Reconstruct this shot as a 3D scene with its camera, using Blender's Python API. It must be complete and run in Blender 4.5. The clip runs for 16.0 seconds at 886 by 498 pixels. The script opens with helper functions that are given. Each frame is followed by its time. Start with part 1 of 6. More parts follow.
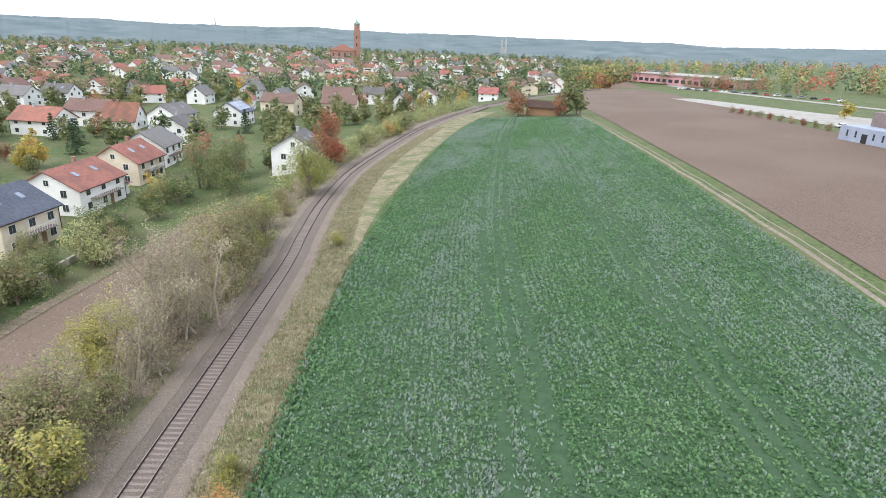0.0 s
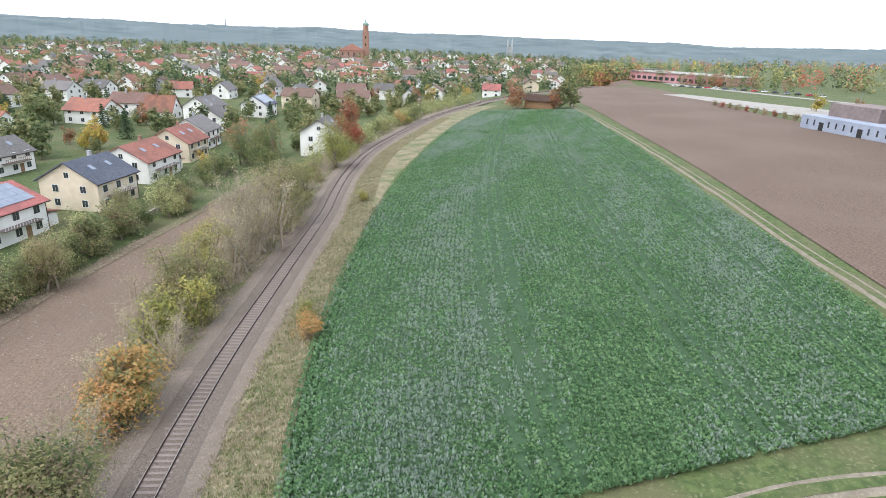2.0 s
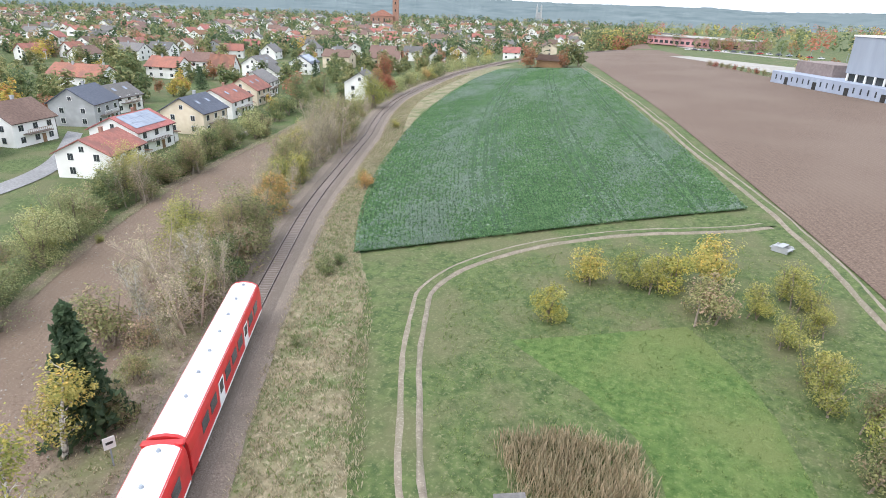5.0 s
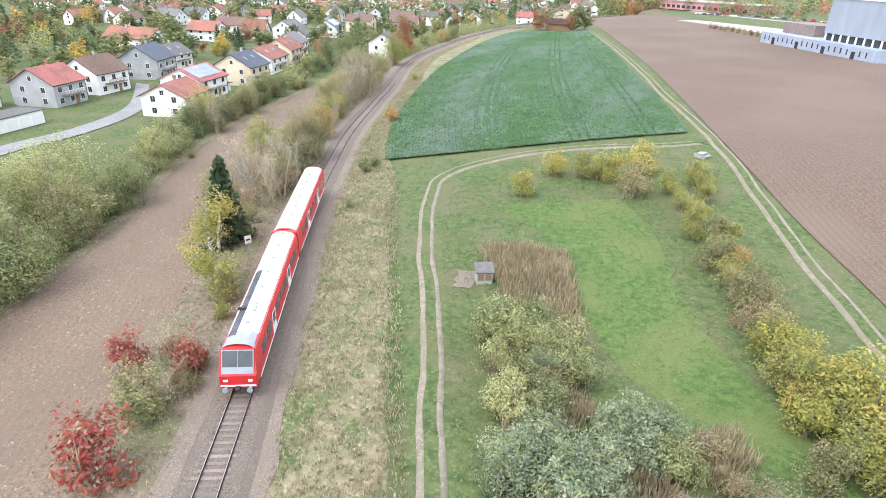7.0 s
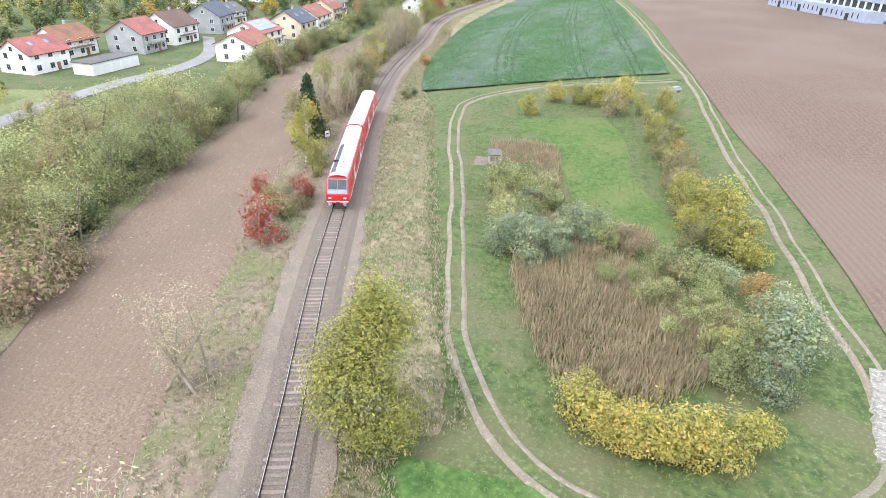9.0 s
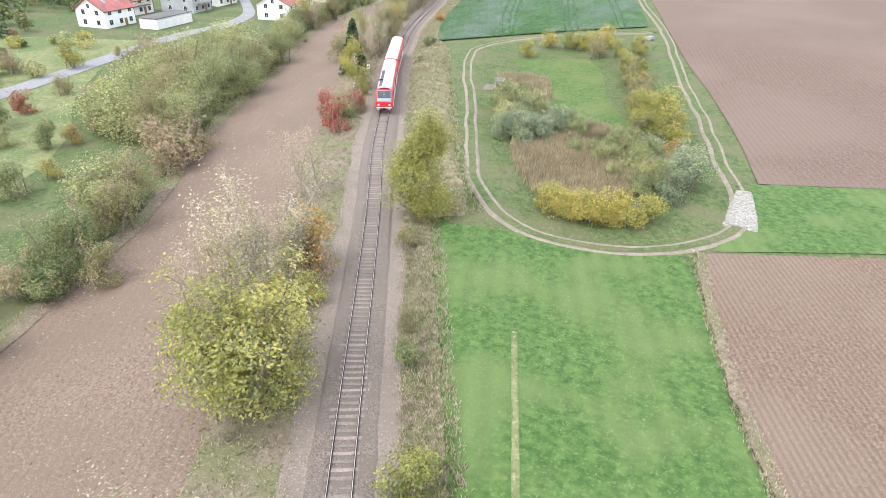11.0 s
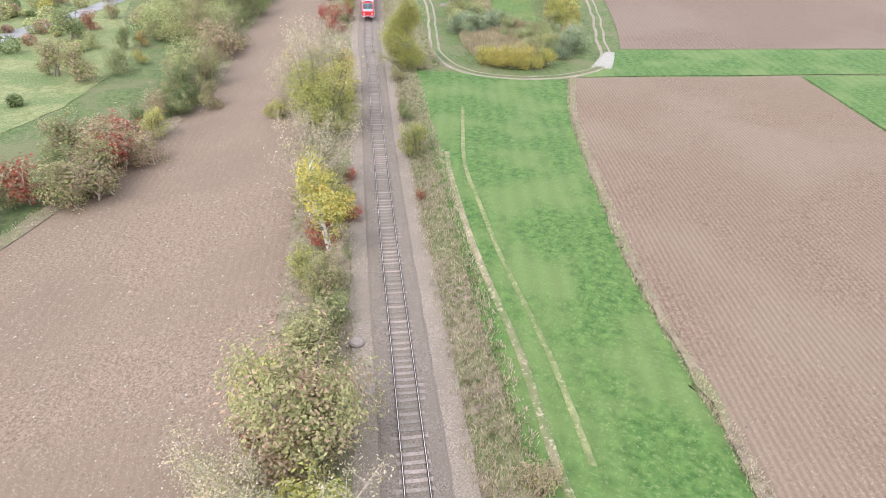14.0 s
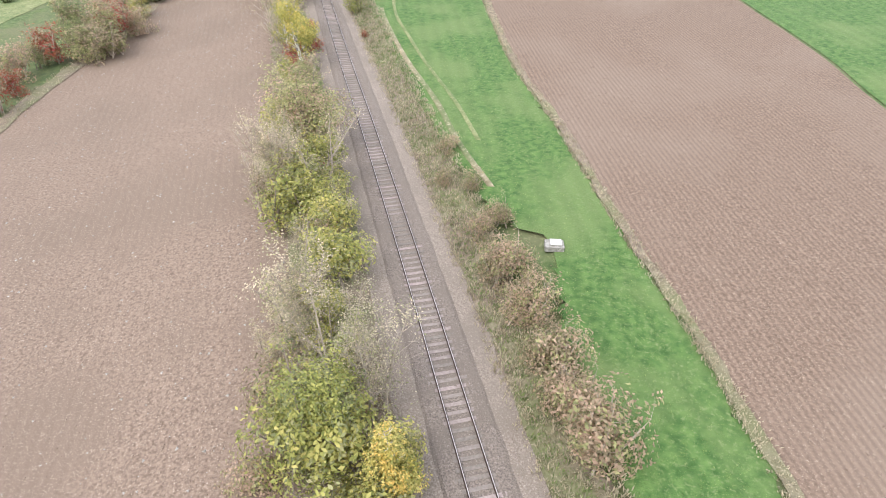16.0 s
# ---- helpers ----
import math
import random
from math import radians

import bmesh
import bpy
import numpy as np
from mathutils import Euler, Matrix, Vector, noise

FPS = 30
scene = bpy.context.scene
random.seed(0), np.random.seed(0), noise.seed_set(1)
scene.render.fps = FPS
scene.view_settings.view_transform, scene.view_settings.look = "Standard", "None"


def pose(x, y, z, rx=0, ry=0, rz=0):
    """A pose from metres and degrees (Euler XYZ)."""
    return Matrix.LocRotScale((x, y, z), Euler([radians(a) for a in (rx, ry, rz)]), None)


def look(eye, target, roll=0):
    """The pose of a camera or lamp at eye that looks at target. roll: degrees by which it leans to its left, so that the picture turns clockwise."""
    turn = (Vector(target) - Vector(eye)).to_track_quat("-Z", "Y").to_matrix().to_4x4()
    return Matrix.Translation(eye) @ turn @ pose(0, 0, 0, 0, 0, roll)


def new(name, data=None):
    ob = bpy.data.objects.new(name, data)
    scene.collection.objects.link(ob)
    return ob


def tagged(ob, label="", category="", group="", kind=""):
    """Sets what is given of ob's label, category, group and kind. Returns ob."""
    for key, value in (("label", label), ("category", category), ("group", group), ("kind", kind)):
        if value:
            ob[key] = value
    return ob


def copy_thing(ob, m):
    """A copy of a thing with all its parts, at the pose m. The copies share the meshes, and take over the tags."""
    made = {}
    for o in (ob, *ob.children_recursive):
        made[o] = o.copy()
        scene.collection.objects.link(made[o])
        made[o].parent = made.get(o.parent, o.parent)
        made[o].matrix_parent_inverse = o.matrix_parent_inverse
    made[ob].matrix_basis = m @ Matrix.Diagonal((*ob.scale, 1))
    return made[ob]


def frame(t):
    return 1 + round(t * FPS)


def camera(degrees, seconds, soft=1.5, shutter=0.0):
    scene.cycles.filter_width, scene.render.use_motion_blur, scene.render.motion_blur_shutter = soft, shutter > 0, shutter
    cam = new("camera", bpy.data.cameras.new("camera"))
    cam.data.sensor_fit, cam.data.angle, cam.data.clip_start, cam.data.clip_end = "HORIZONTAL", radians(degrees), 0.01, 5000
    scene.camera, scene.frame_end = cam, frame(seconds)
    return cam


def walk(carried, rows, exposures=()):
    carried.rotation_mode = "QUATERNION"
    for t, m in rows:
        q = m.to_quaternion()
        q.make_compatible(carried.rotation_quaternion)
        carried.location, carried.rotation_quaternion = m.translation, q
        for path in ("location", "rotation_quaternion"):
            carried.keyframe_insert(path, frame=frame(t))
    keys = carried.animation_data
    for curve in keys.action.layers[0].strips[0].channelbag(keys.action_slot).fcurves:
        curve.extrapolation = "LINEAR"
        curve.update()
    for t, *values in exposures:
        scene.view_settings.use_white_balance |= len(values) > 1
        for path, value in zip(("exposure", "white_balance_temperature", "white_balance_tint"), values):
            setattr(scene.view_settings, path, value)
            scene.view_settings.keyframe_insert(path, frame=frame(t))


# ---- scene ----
cam = camera(73.67, 16.0, soft=0.9)
PATH = [
    (0, (-16.760, 32.900, 29.485), (-19.597, 41.904, 26.185), 2.38),
    (0.5, (-15.088, 27.513, 29.583), (-17.938, 36.516, 26.294), 2.36),
    (1, (-13.331, 21.517, 29.523), (-16.192, 30.521, 26.246), 2.38),
    (1.5, (-11.066, 15.979, 29.429), (-13.959, 24.969, 26.141), 2.40),
    (2, (-8.547, 9.946, 29.090), (-11.485, 18.916, 25.788), 2.35),
    (2.5, (-5.927, 3.425, 28.785), (-8.893, 12.382, 25.472), 2.34),
    (3, (-3.246, -2.955, 28.903), (-6.241, 5.973, 25.540), 2.40),
    (3.5, (-0.446, -8.871, 28.969), (-3.474, 0.028, 25.556), 2.44),
    (4, (2.683, -15.570, 29.161), (-0.421, -6.729, 25.668), 2.43),
    (4.2, (4.037, -18.269, 29.261), (0.892, -9.467, 25.705), 2.45),
    (6.3, (16.449, -44.697, 29.319), (13.037, -36.237, 25.221), 1.86),
    (6.5, (17.660, -47.352, 29.346), (14.243, -38.914, 25.207), 1.93),
    (7, (20.884, -54.334, 29.545), (17.431, -45.966, 25.296), 1.96),
    (7.5, (23.998, -61.049, 29.792), (20.502, -52.753, 25.440), 1.99),
    (8, (27.082, -67.791, 29.875), (23.505, -59.596, 25.398), 1.97),
    (8.5, (29.832, -74.165, 29.802), (26.179, -66.065, 25.214), 2.01),
    (9, (32.760, -81.316, 29.875), (29.056, -73.298, 25.185), 2.06),
    (9.5, (35.493, -88.319, 30.032), (31.772, -80.366, 25.247), 2.16),
    (10, (38.342, -95.464, 29.967), (34.634, -87.558, 25.094), 2.19),
    (10.2, (39.451, -98.256, 30.003), (35.735, -90.373, 25.100), 2.25),
    (12.3, (51.205, -127.824, 30.109), (47.664, -120.068, 24.883), 2.60),
    (12.5, (52.325, -130.683, 30.038), (48.823, -122.932, 24.780), 2.66),
    (13, (55.306, -137.847, 30.139), (51.952, -130.078, 24.812), 2.75),
    (13.5, (58.264, -144.545, 30.401), (55.053, -136.752, 25.020), 2.46),
    (14, (61.167, -151.650, 30.315), (58.167, -143.826, 24.857), 1.85),
    (14.5, (63.952, -158.587, 30.482), (61.190, -150.711, 24.973), 1.55),
    (15, (66.748, -165.768, 30.407), (64.204, -157.923, 24.752), 1.23),
    (15.5, (69.609, -173.092, 30.422), (67.251, -165.424, 24.452), 1.15),
    (16, (72.310, -180.669, 30.234), (70.314, -173.143, 23.959), 0.94),
]
walk(cam, [(t, look(eye, target, roll)) for t, eye, target, roll in PATH], [(0, 0.78, 6250, 9), (4.2, 0.74, 6250, 9), (6.3, 1.2, 6200, 9), (10.2, 1.25, 6250, 10), (12.3, 1.22, 6300, 11), (16, 1.2, 6300, 11)])

# ---------------------------------------------------------------- world, sun, exposure
world = bpy.data.worlds.new("sky")
scene.world = world
world.use_nodes = True
wn, wl = world.node_tree.nodes, world.node_tree.links
sky = wn.new("ShaderNodeTexSky")
sky.sky_type, sky.sun_disc = "NISHITA", False
sky.sun_elevation, sky.sun_rotation = radians(38), radians(200)
sky.air_density, sky.dust_density, sky.ozone_density = 1.0, 6.0, 1.0
veil = wn.new("ShaderNodeMixRGB")
veil.inputs[0].default_value, veil.inputs[2].default_value = 0.8, (9.2, 9.6, 10.4, 1)
wl.new(sky.outputs[0], veil.inputs[1])
wl.new(veil.outputs[0], wn["Background"].inputs[0])
wn["Background"].inputs[1].default_value = 0.115
sun_data = bpy.data.lights.new("sun", "SUN")
sun_data.energy, sun_data.angle, sun_data.color = 1.0, radians(22), (1.0, 0.97, 0.93)
sun = new("sun", sun_data)
sun.matrix_world = look((0, 0, 300), (0 + 60, 110, 100))

rng = np.random.default_rng(7)


# ---------------------------------------------------------------- materials
def mat(name, c1, c2, rough=0.85, scale=3.0, c3=None, big=0.15, bump=0.0, bscale=20.0, metal=0.0, island=0.0, objvar=0.0, stretch=(1, 1, 1), spec=0.3, lines=None, fleck=None):
    m = bpy.data.materials.new(name)
    m.use_nodes = True
    n, l = m.node_tree.nodes, m.node_tree.links
    b = n["Principled BSDF"]
    b.inputs["Roughness"].default_value, b.inputs["Metallic"].default_value = rough, metal
    b.inputs["Specular IOR Level"].default_value = spec
    tc, mp = n.new("ShaderNodeNewGeometry"), n.new("ShaderNodeMapping")
    oc = n.new("ShaderNodeTexCoord")
    mp.inputs["Scale"].default_value = stretch
    l.new(tc.outputs["Position"], mp.inputs["Vector"])
    t1, t2 = n.new("ShaderNodeTexNoise"), n.new("ShaderNodeTexNoise")
    t1.inputs["Scale"].default_value, t1.inputs["Detail"].default_value = scale, 6
    t2.inputs["Scale"].default_value, t2.inputs["Detail"].default_value = big, 4
    l.new(mp.outputs[0], t1.inputs["Vector"]), l.new(mp.outputs[0], t2.inputs["Vector"])
    r1 = n.new("ShaderNodeValToRGB")
    r1.color_ramp.elements[0].position, r1.color_ramp.elements[1].position = 0.32, 0.68
    r1.color_ramp.elements[0].color, r1.color_ramp.elements[1].color = (*c1, 1), (*c2, 1)
    l.new(t1.outputs["Fac"], r1.inputs[0])
    mx = n.new("ShaderNodeMixRGB")
    r2 = n.new("ShaderNodeValToRGB")
    r2.color_ramp.elements[0].position, r2.color_ramp.elements[1].position = 0.45, 0.62
    l.new(t2.outputs["Fac"], r2.inputs[0])
    l.new(r2.outputs[0], mx.inputs[0]), l.new(r1.outputs[0], mx.inputs[1])
    mx.inputs[2].default_value = (*(c3 or [a * 0.8 for a in c1]), 1)
    top = mx.outputs[0]
    if c3 is None:
        sc = n.new("ShaderNodeMath")
        sc.operation, sc.inputs[1].default_value = "MULTIPLY", 0.35
        l.new(r2.outputs[0], sc.inputs[0]), l.new(sc.outputs[0], mx.inputs[0])
    if fleck:
        fc, fs, lo, hi = fleck
        t4, r4, m4 = n.new("ShaderNodeTexNoise"), n.new("ShaderNodeValToRGB"), n.new("ShaderNodeMixRGB")
        t4.inputs["Scale"].default_value, t4.inputs["Detail"].default_value, t4.inputs["Roughness"].default_value = fs, 3, 0.7
        r4.color_ramp.elements[0].position, r4.color_ramp.elements[1].position = lo, hi
        l.new(tc.outputs["Position"], t4.inputs["Vector"]), l.new(t4.outputs["Fac"], r4.inputs[0])
        l.new(r4.outputs[0], m4.inputs[0]), l.new(top, m4.inputs[1])
        m4.inputs[2].default_value = (*fc, 1)
        top = m4.outputs[0]
    if lines:
        turn, wide, amount = lines
        m2, wv, md = n.new("ShaderNodeMapping"), n.new("ShaderNodeTexWave"), n.new("ShaderNodeMixRGB")
        m2.inputs["Rotation"].default_value = (0, 0, radians(turn))
        l.new(tc.outputs["Position"], m2.inputs["Vector"]), l.new(m2.outputs[0], wv.inputs["Vector"])
        wv.inputs["Scale"].default_value, wv.inputs["Distortion"].default_value, wv.inputs["Detail"].default_value, wv.inputs["Detail Scale"].default_value = 0.314 / wide, 0.0, 0, 0.6
        md.blend_type, md.inputs[2].default_value = "MULTIPLY", (0.62, 0.62, 0.62, 1)
        ml = n.new("ShaderNodeMath")
        ml.operation, ml.inputs[1].default_value = "MULTIPLY", amount
        l.new(wv.outputs["Fac"], ml.inputs[0]), l.new(ml.outputs[0], md.inputs[0])
        l.new(top, md.inputs[1])
        top = md.outputs[0]
    if island or objvar:
        oi = n.new("ShaderNodeObjectInfo")
        for src, amt, hue in ((tc.outputs["Random Per Island"], island, 0.03), (oi.outputs["Random"], objvar, 0.04)):
            if not amt:
                continue
            hs = n.new("ShaderNodeHueSaturation")
            mr = n.new("ShaderNodeMapRange")
            mr.inputs["To Min"].default_value, mr.inputs["To Max"].default_value = 1 - amt, 1 + amt
            l.new(src, mr.inputs["Value"]), l.new(mr.outputs[0], hs.inputs["Value"])
            mh = n.new("ShaderNodeMapRange")
            mh.inputs["To Min"].default_value, mh.inputs["To Max"].default_value = 0.5 + hue * amt * 2, 0.5 - hue * amt * 2
            l.new(src, mh.inputs["Value"]), l.new(mh.outputs[0], hs.inputs["Hue"])
            l.new(top, hs.inputs["Color"])
            top = hs.outputs[0]
    l.new(top, b.inputs["Base Color"])
    if bump:
        t3, bp = n.new("ShaderNodeTexNoise"), n.new("ShaderNodeBump")
        t3.inputs["Scale"].default_value, t3.inputs["Detail"].default_value = bscale, 5
        l.new(mp.outputs[0], t3.inputs["Vector"])
        bp.inputs["Strength"].default_value, bp.inputs["Distance"].default_value = bump, 0.1
        l.new(t3.outputs["Fac"], bp.inputs["Height"]), l.new(bp.outputs[0], b.inputs["Normal"])
    return m


def leafmat(name, c1, c2, island=0.4, objvar=0.18):
    m = mat(name, c1, c2, 0.7, 0.8, island=island, objvar=objvar, spec=0.2)
    n, l = m.node_tree.nodes, m.node_tree.links
    b = n["Principled BSDF"]
    tr, ms = n.new("ShaderNodeBsdfTranslucent"), n.new("ShaderNodeMixShader")
    ms.inputs[0].default_value = 0.45
    l.new(b.inputs["Base Color"].links[0].from_socket, tr.inputs[0])
    l.new(b.outputs[0], ms.inputs[1]), l.new(tr.outputs[0], ms.inputs[2])
    l.new(ms.outputs[0], n["Material Output"].inputs[0])
    return m


M = {
    "grass_pale": mat("grass_pale", (0.115, 0.14, 0.055), (0.215, 0.225, 0.105), 0.95, 1.1, (0.10, 0.14, 0.05), 0.14, 1.0, 6, fleck=((0.29, 0.28, 0.15), 3.0, 0.52, 0.70)),
    "soil_drilled": mat("soil_drilled", (0.118, 0.08, 0.057), (0.22, 0.155, 0.114), 0.95, 5.0, (0.19, 0.138, 0.104), 0.05, 0.5, 7.0, lines=(-21.8, 0.5, 0.55), fleck=((0.36, 0.285, 0.22), 9.0, 0.58, 0.70)),
    "grass": mat("grass", (0.045, 0.075, 0.024), (0.11, 0.145, 0.052), 0.95, 1.3, (0.118, 0.122, 0.06), 0.16, 1.0, 6, fleck=((0.19, 0.195, 0.10), 3.2, 0.53, 0.72)),
    "meadow": mat("meadow", (0.038, 0.092, 0.02), (0.098, 0.168, 0.046), 0.95, 1.6, (0.112, 0.165, 0.054), 0.13, 1.0, 7, lines=(-21, 1.9, 0.28), fleck=((0.16, 0.205, 0.085), 3.6, 0.54, 0.72)),
    "lawn": mat("lawn", (0.048, 0.095, 0.022), (0.112, 0.168, 0.048), 0.95, 1.4, (0.12, 0.15, 0.05), 0.12, 1.0, 7, fleck=((0.16, 0.20, 0.075), 3.4, 0.54, 0.72)),
    "verge": mat("verge", (0.15, 0.135, 0.08), (0.285, 0.242, 0.156), 0.95, 0.9, (0.115, 0.138, 0.058), 0.22, 1.0, 5, fleck=((0.40, 0.34, 0.245), 2.6, 0.54, 0.70)),
    "litter": mat("litter", (0.125, 0.098, 0.073), (0.245, 0.195, 0.145), 0.95, 1.6, (0.145, 0.145, 0.075), 0.2, 1.0, 6, fleck=((0.34, 0.28, 0.20), 4.0, 0.56, 0.72)),
    "soil": mat("soil", (0.10, 0.068, 0.052), (0.19, 0.135, 0.105), 0.95, 4.0, (0.165, 0.12, 0.094), 0.03, 0.5, 6.0, lines=(-15.7, 0.9, 0.25), fleck=((0.26, 0.195, 0.15), 7.0, 0.57, 0.72)),
    "soil_pale": mat("soil_pale", (0.125, 0.088, 0.064), (0.24, 0.176, 0.135), 0.95, 4.6, (0.165, 0.12, 0.09), 0.06, 0.6, 6.5, lines=(-29, 0.8, 0.16), fleck=((0.40, 0.33, 0.265), 8.5, 0.58, 0.70)),
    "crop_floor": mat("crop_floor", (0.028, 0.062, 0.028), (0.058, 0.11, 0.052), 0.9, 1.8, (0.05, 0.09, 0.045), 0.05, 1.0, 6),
    "dirt": mat("dirt", (0.185, 0.155, 0.12), (0.29, 0.25, 0.20), 0.95, 1.5, (0.20, 0.18, 0.13), 0.3, 0.5, 15, fleck=((0.37, 0.33, 0.27), 5.0, 0.54, 0.72)),
    "ballast": mat("ballast", (0.105, 0.084, 0.07), (0.24, 0.198, 0.168), 0.95, 9.0, (0.165, 0.135, 0.112), 0.4, 1.0, 14, fleck=((0.35, 0.295, 0.25), 10.0, 0.56, 0.74)),
    "gravel": mat("gravel", (0.155, 0.125, 0.10), (0.285, 0.236, 0.196), 0.95, 8.0, (0.195, 0.16, 0.13), 0.35, 1.0, 12, fleck=((0.39, 0.33, 0.28), 9.0, 0.55, 0.72)),
    "concrete": mat("concrete", (0.19, 0.158, 0.14), (0.28, 0.235, 0.21), 0.9, 5.0, bump=0.3, objvar=0.25),
    "steel": mat("steel", (0.42, 0.38, 0.36), (0.62, 0.58, 0.55), 0.35, 4.0, metal=0.7),
    "rust": mat("rust", (0.03, 0.021, 0.018), (0.07, 0.045, 0.035), 0.8, 6.0),
    "asphalt": mat("asphalt", (0.20, 0.20, 0.205), (0.30, 0.295, 0.30), 0.9, 2.0, bump=0.2, bscale=30),
    "pale_road": mat("pale_road", (0.30, 0.285, 0.26), (0.40, 0.38, 0.35), 0.9, 0.6),
    "bark": mat("bark", (0.17, 0.14, 0.11), (0.28, 0.235, 0.19), 0.95, 6.0, bump=0.5),
    "birch_bark": mat("birch_bark", (0.50, 0.47, 0.42), (0.72, 0.69, 0.64), 0.8, 7.0, (0.12, 0.10, 0.09), 3.0),
    "twig": mat("twig", (0.30, 0.25, 0.20), (0.46, 0.39, 0.32), 0.95, 3.0, objvar=0.2),
    "white_plaster": mat("white_plaster", (0.80, 0.80, 0.79), (0.86, 0.86, 0.85), 0.9, 0.8, (0.76, 0.755, 0.74), 0.25, 0.15, 30),
    "cream_plaster": mat("cream_plaster", (0.66, 0.57, 0.44), (0.74, 0.66, 0.53), 0.9, 0.8, (0.60, 0.52, 0.40), 0.25, 0.15, 30),
    "grey_plaster": mat("grey_plaster", (0.36, 0.37, 0.39), (0.43, 0.44, 0.46), 0.9, 0.8, (0.33, 0.34, 0.35), 0.25, 0.15, 30),
    "yellow_plaster": mat("yellow_plaster", (0.70, 0.60, 0.34), (0.78, 0.68, 0.42), 0.9, 0.8, bump=0.15),
    "roof_red": mat("roof_red", (0.25, 0.10, 0.08), (0.35, 0.155, 0.122), 0.85, 2.0, (0.22, 0.105, 0.088), 0.3, 0.5, 14, objvar=0.22),
    "roof_orange": mat("roof_orange", (0.24, 0.115, 0.075), (0.33, 0.165, 0.11), 0.85, 2.0, (0.21, 0.115, 0.085), 0.3, 0.5, 14, objvar=0.22),
    "roof_brown": mat("roof_brown", (0.13, 0.085, 0.07), (0.20, 0.135, 0.11), 0.85, 2.0, bump=0.5, bscale=14, objvar=0.2),
    "roof_grey": mat("roof_grey", (0.12, 0.115, 0.115), (0.19, 0.18, 0.175), 0.8, 2.0, bump=0.5, bscale=14, objvar=0.2),
    "roof_slate": mat("roof_slate", (0.07, 0.08, 0.11), (0.115, 0.125, 0.16), 0.7, 2.0, bump=0.5, bscale=14),
    "solar": mat("solar", (0.20, 0.235, 0.31), (0.27, 0.31, 0.385), 0.2, 0.5, spec=0.6),
    "wood": mat("wood", (0.20, 0.12, 0.07), (0.33, 0.21, 0.12), 0.8, 4.0, stretch=(1, 1, 6), bump=0.3),
    "wood_light": mat("wood_light", (0.48, 0.26, 0.10), (0.58, 0.34, 0.15), 0.7, 4.0),
    "glass": mat("glass", (0.03, 0.037, 0.045), (0.06, 0.07, 0.08), 0.08, 0.6, spec=0.8),
    "white_frame": mat("white_frame", (0.76, 0.76, 0.75), (0.82, 0.82, 0.81), 0.5, 3.0),
    "metal_clad": mat("metal_clad", (0.29, 0.33, 0.40), (0.34, 0.38, 0.45), 0.5, 0.4, stretch=(1, 1, 0.2), spec=0.4),
    "clad_dark": mat("clad_dark", (0.20, 0.16, 0.15), (0.27, 0.22, 0.21), 0.8, 1.0),
    "blue_wall": mat("blue_wall", (0.30, 0.34, 0.43), (0.36, 0.40, 0.49), 0.8, 0.6),
    "pink_wall": mat("pink_wall", (0.45, 0.24, 0.25), (0.55, 0.31, 0.32), 0.8, 0.3),
    "brick": mat("brick", (0.30, 0.165, 0.125), (0.38, 0.23, 0.18), 0.9, 1.5),
    "copper": mat("copper", (0.20, 0.30, 0.26), (0.28, 0.38, 0.34), 0.7, 2.0),
    "train_red": mat("train_red", (0.52, 0.018, 0.022), (0.60, 0.03, 0.035), 0.35, 1.0, (0.45, 0.03, 0.03), 0.6, spec=0.5),
    "train_white": mat("train_white", (0.74, 0.74, 0.75), (0.84, 0.84, 0.85), 0.45, 0.7, (0.66, 0.66, 0.68), 0.5),
    "train_grey": mat("train_grey", (0.27, 0.30, 0.35), (0.33, 0.36, 0.41), 0.5, 1.0),
    "soot": mat("soot", (0.055, 0.058, 0.07), (0.11, 0.115, 0.13), 0.8, 0.9),
    "black": mat("black", (0.02, 0.02, 0.02), (0.05, 0.047, 0.045), 0.7, 3.0),
    # bluish grey stands in for distance haze over the woods
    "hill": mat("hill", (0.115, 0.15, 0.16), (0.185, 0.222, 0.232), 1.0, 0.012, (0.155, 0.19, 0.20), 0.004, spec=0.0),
    "stone": mat("stone", (0.36, 0.33, 0.28), (0.52, 0.48, 0.42), 0.95, 2.0, bump=0.5),
    "white_stone": mat("white_stone", (0.19, 0.178, 0.155), (0.32, 0.305, 0.275), 0.95, 2.5, bump=0.8, bscale=8, fleck=((0.43, 0.41, 0.37), 4.0, 0.52, 0.64)),
    "reed": leafmat("reed", (0.37, 0.31, 0.20), (0.50, 0.43, 0.29), 0.35, 0),
    "crop": leafmat("crop", (0.128, 0.248, 0.108), (0.198, 0.325, 0.165), 0.4, 0),
    "crop_pale": leafmat("crop_pale", (0.25, 0.335, 0.26), (0.33, 0.39, 0.34), 0.3, 0),
    "tuft": leafmat("tuft", (0.40, 0.35, 0.24), (0.54, 0.48, 0.35), 0.3, 0),
    "tuft_green": leafmat("tuft_green", (0.165, 0.225, 0.08), (0.24, 0.30, 0.115), 0.3, 0),
    "leaf_yellow": leafmat("leaf_yellow", (0.35, 0.35, 0.105), (0.47, 0.45, 0.145)),
    "leaf_gold": leafmat("leaf_gold", (0.48, 0.40, 0.10), (0.60, 0.50, 0.14)),
    "leaf_olive": leafmat("leaf_olive", (0.255, 0.265, 0.12), (0.37, 0.365, 0.175)),
    "leaf_green": leafmat("leaf_green", (0.145, 0.195, 0.09), (0.225, 0.27, 0.125)),
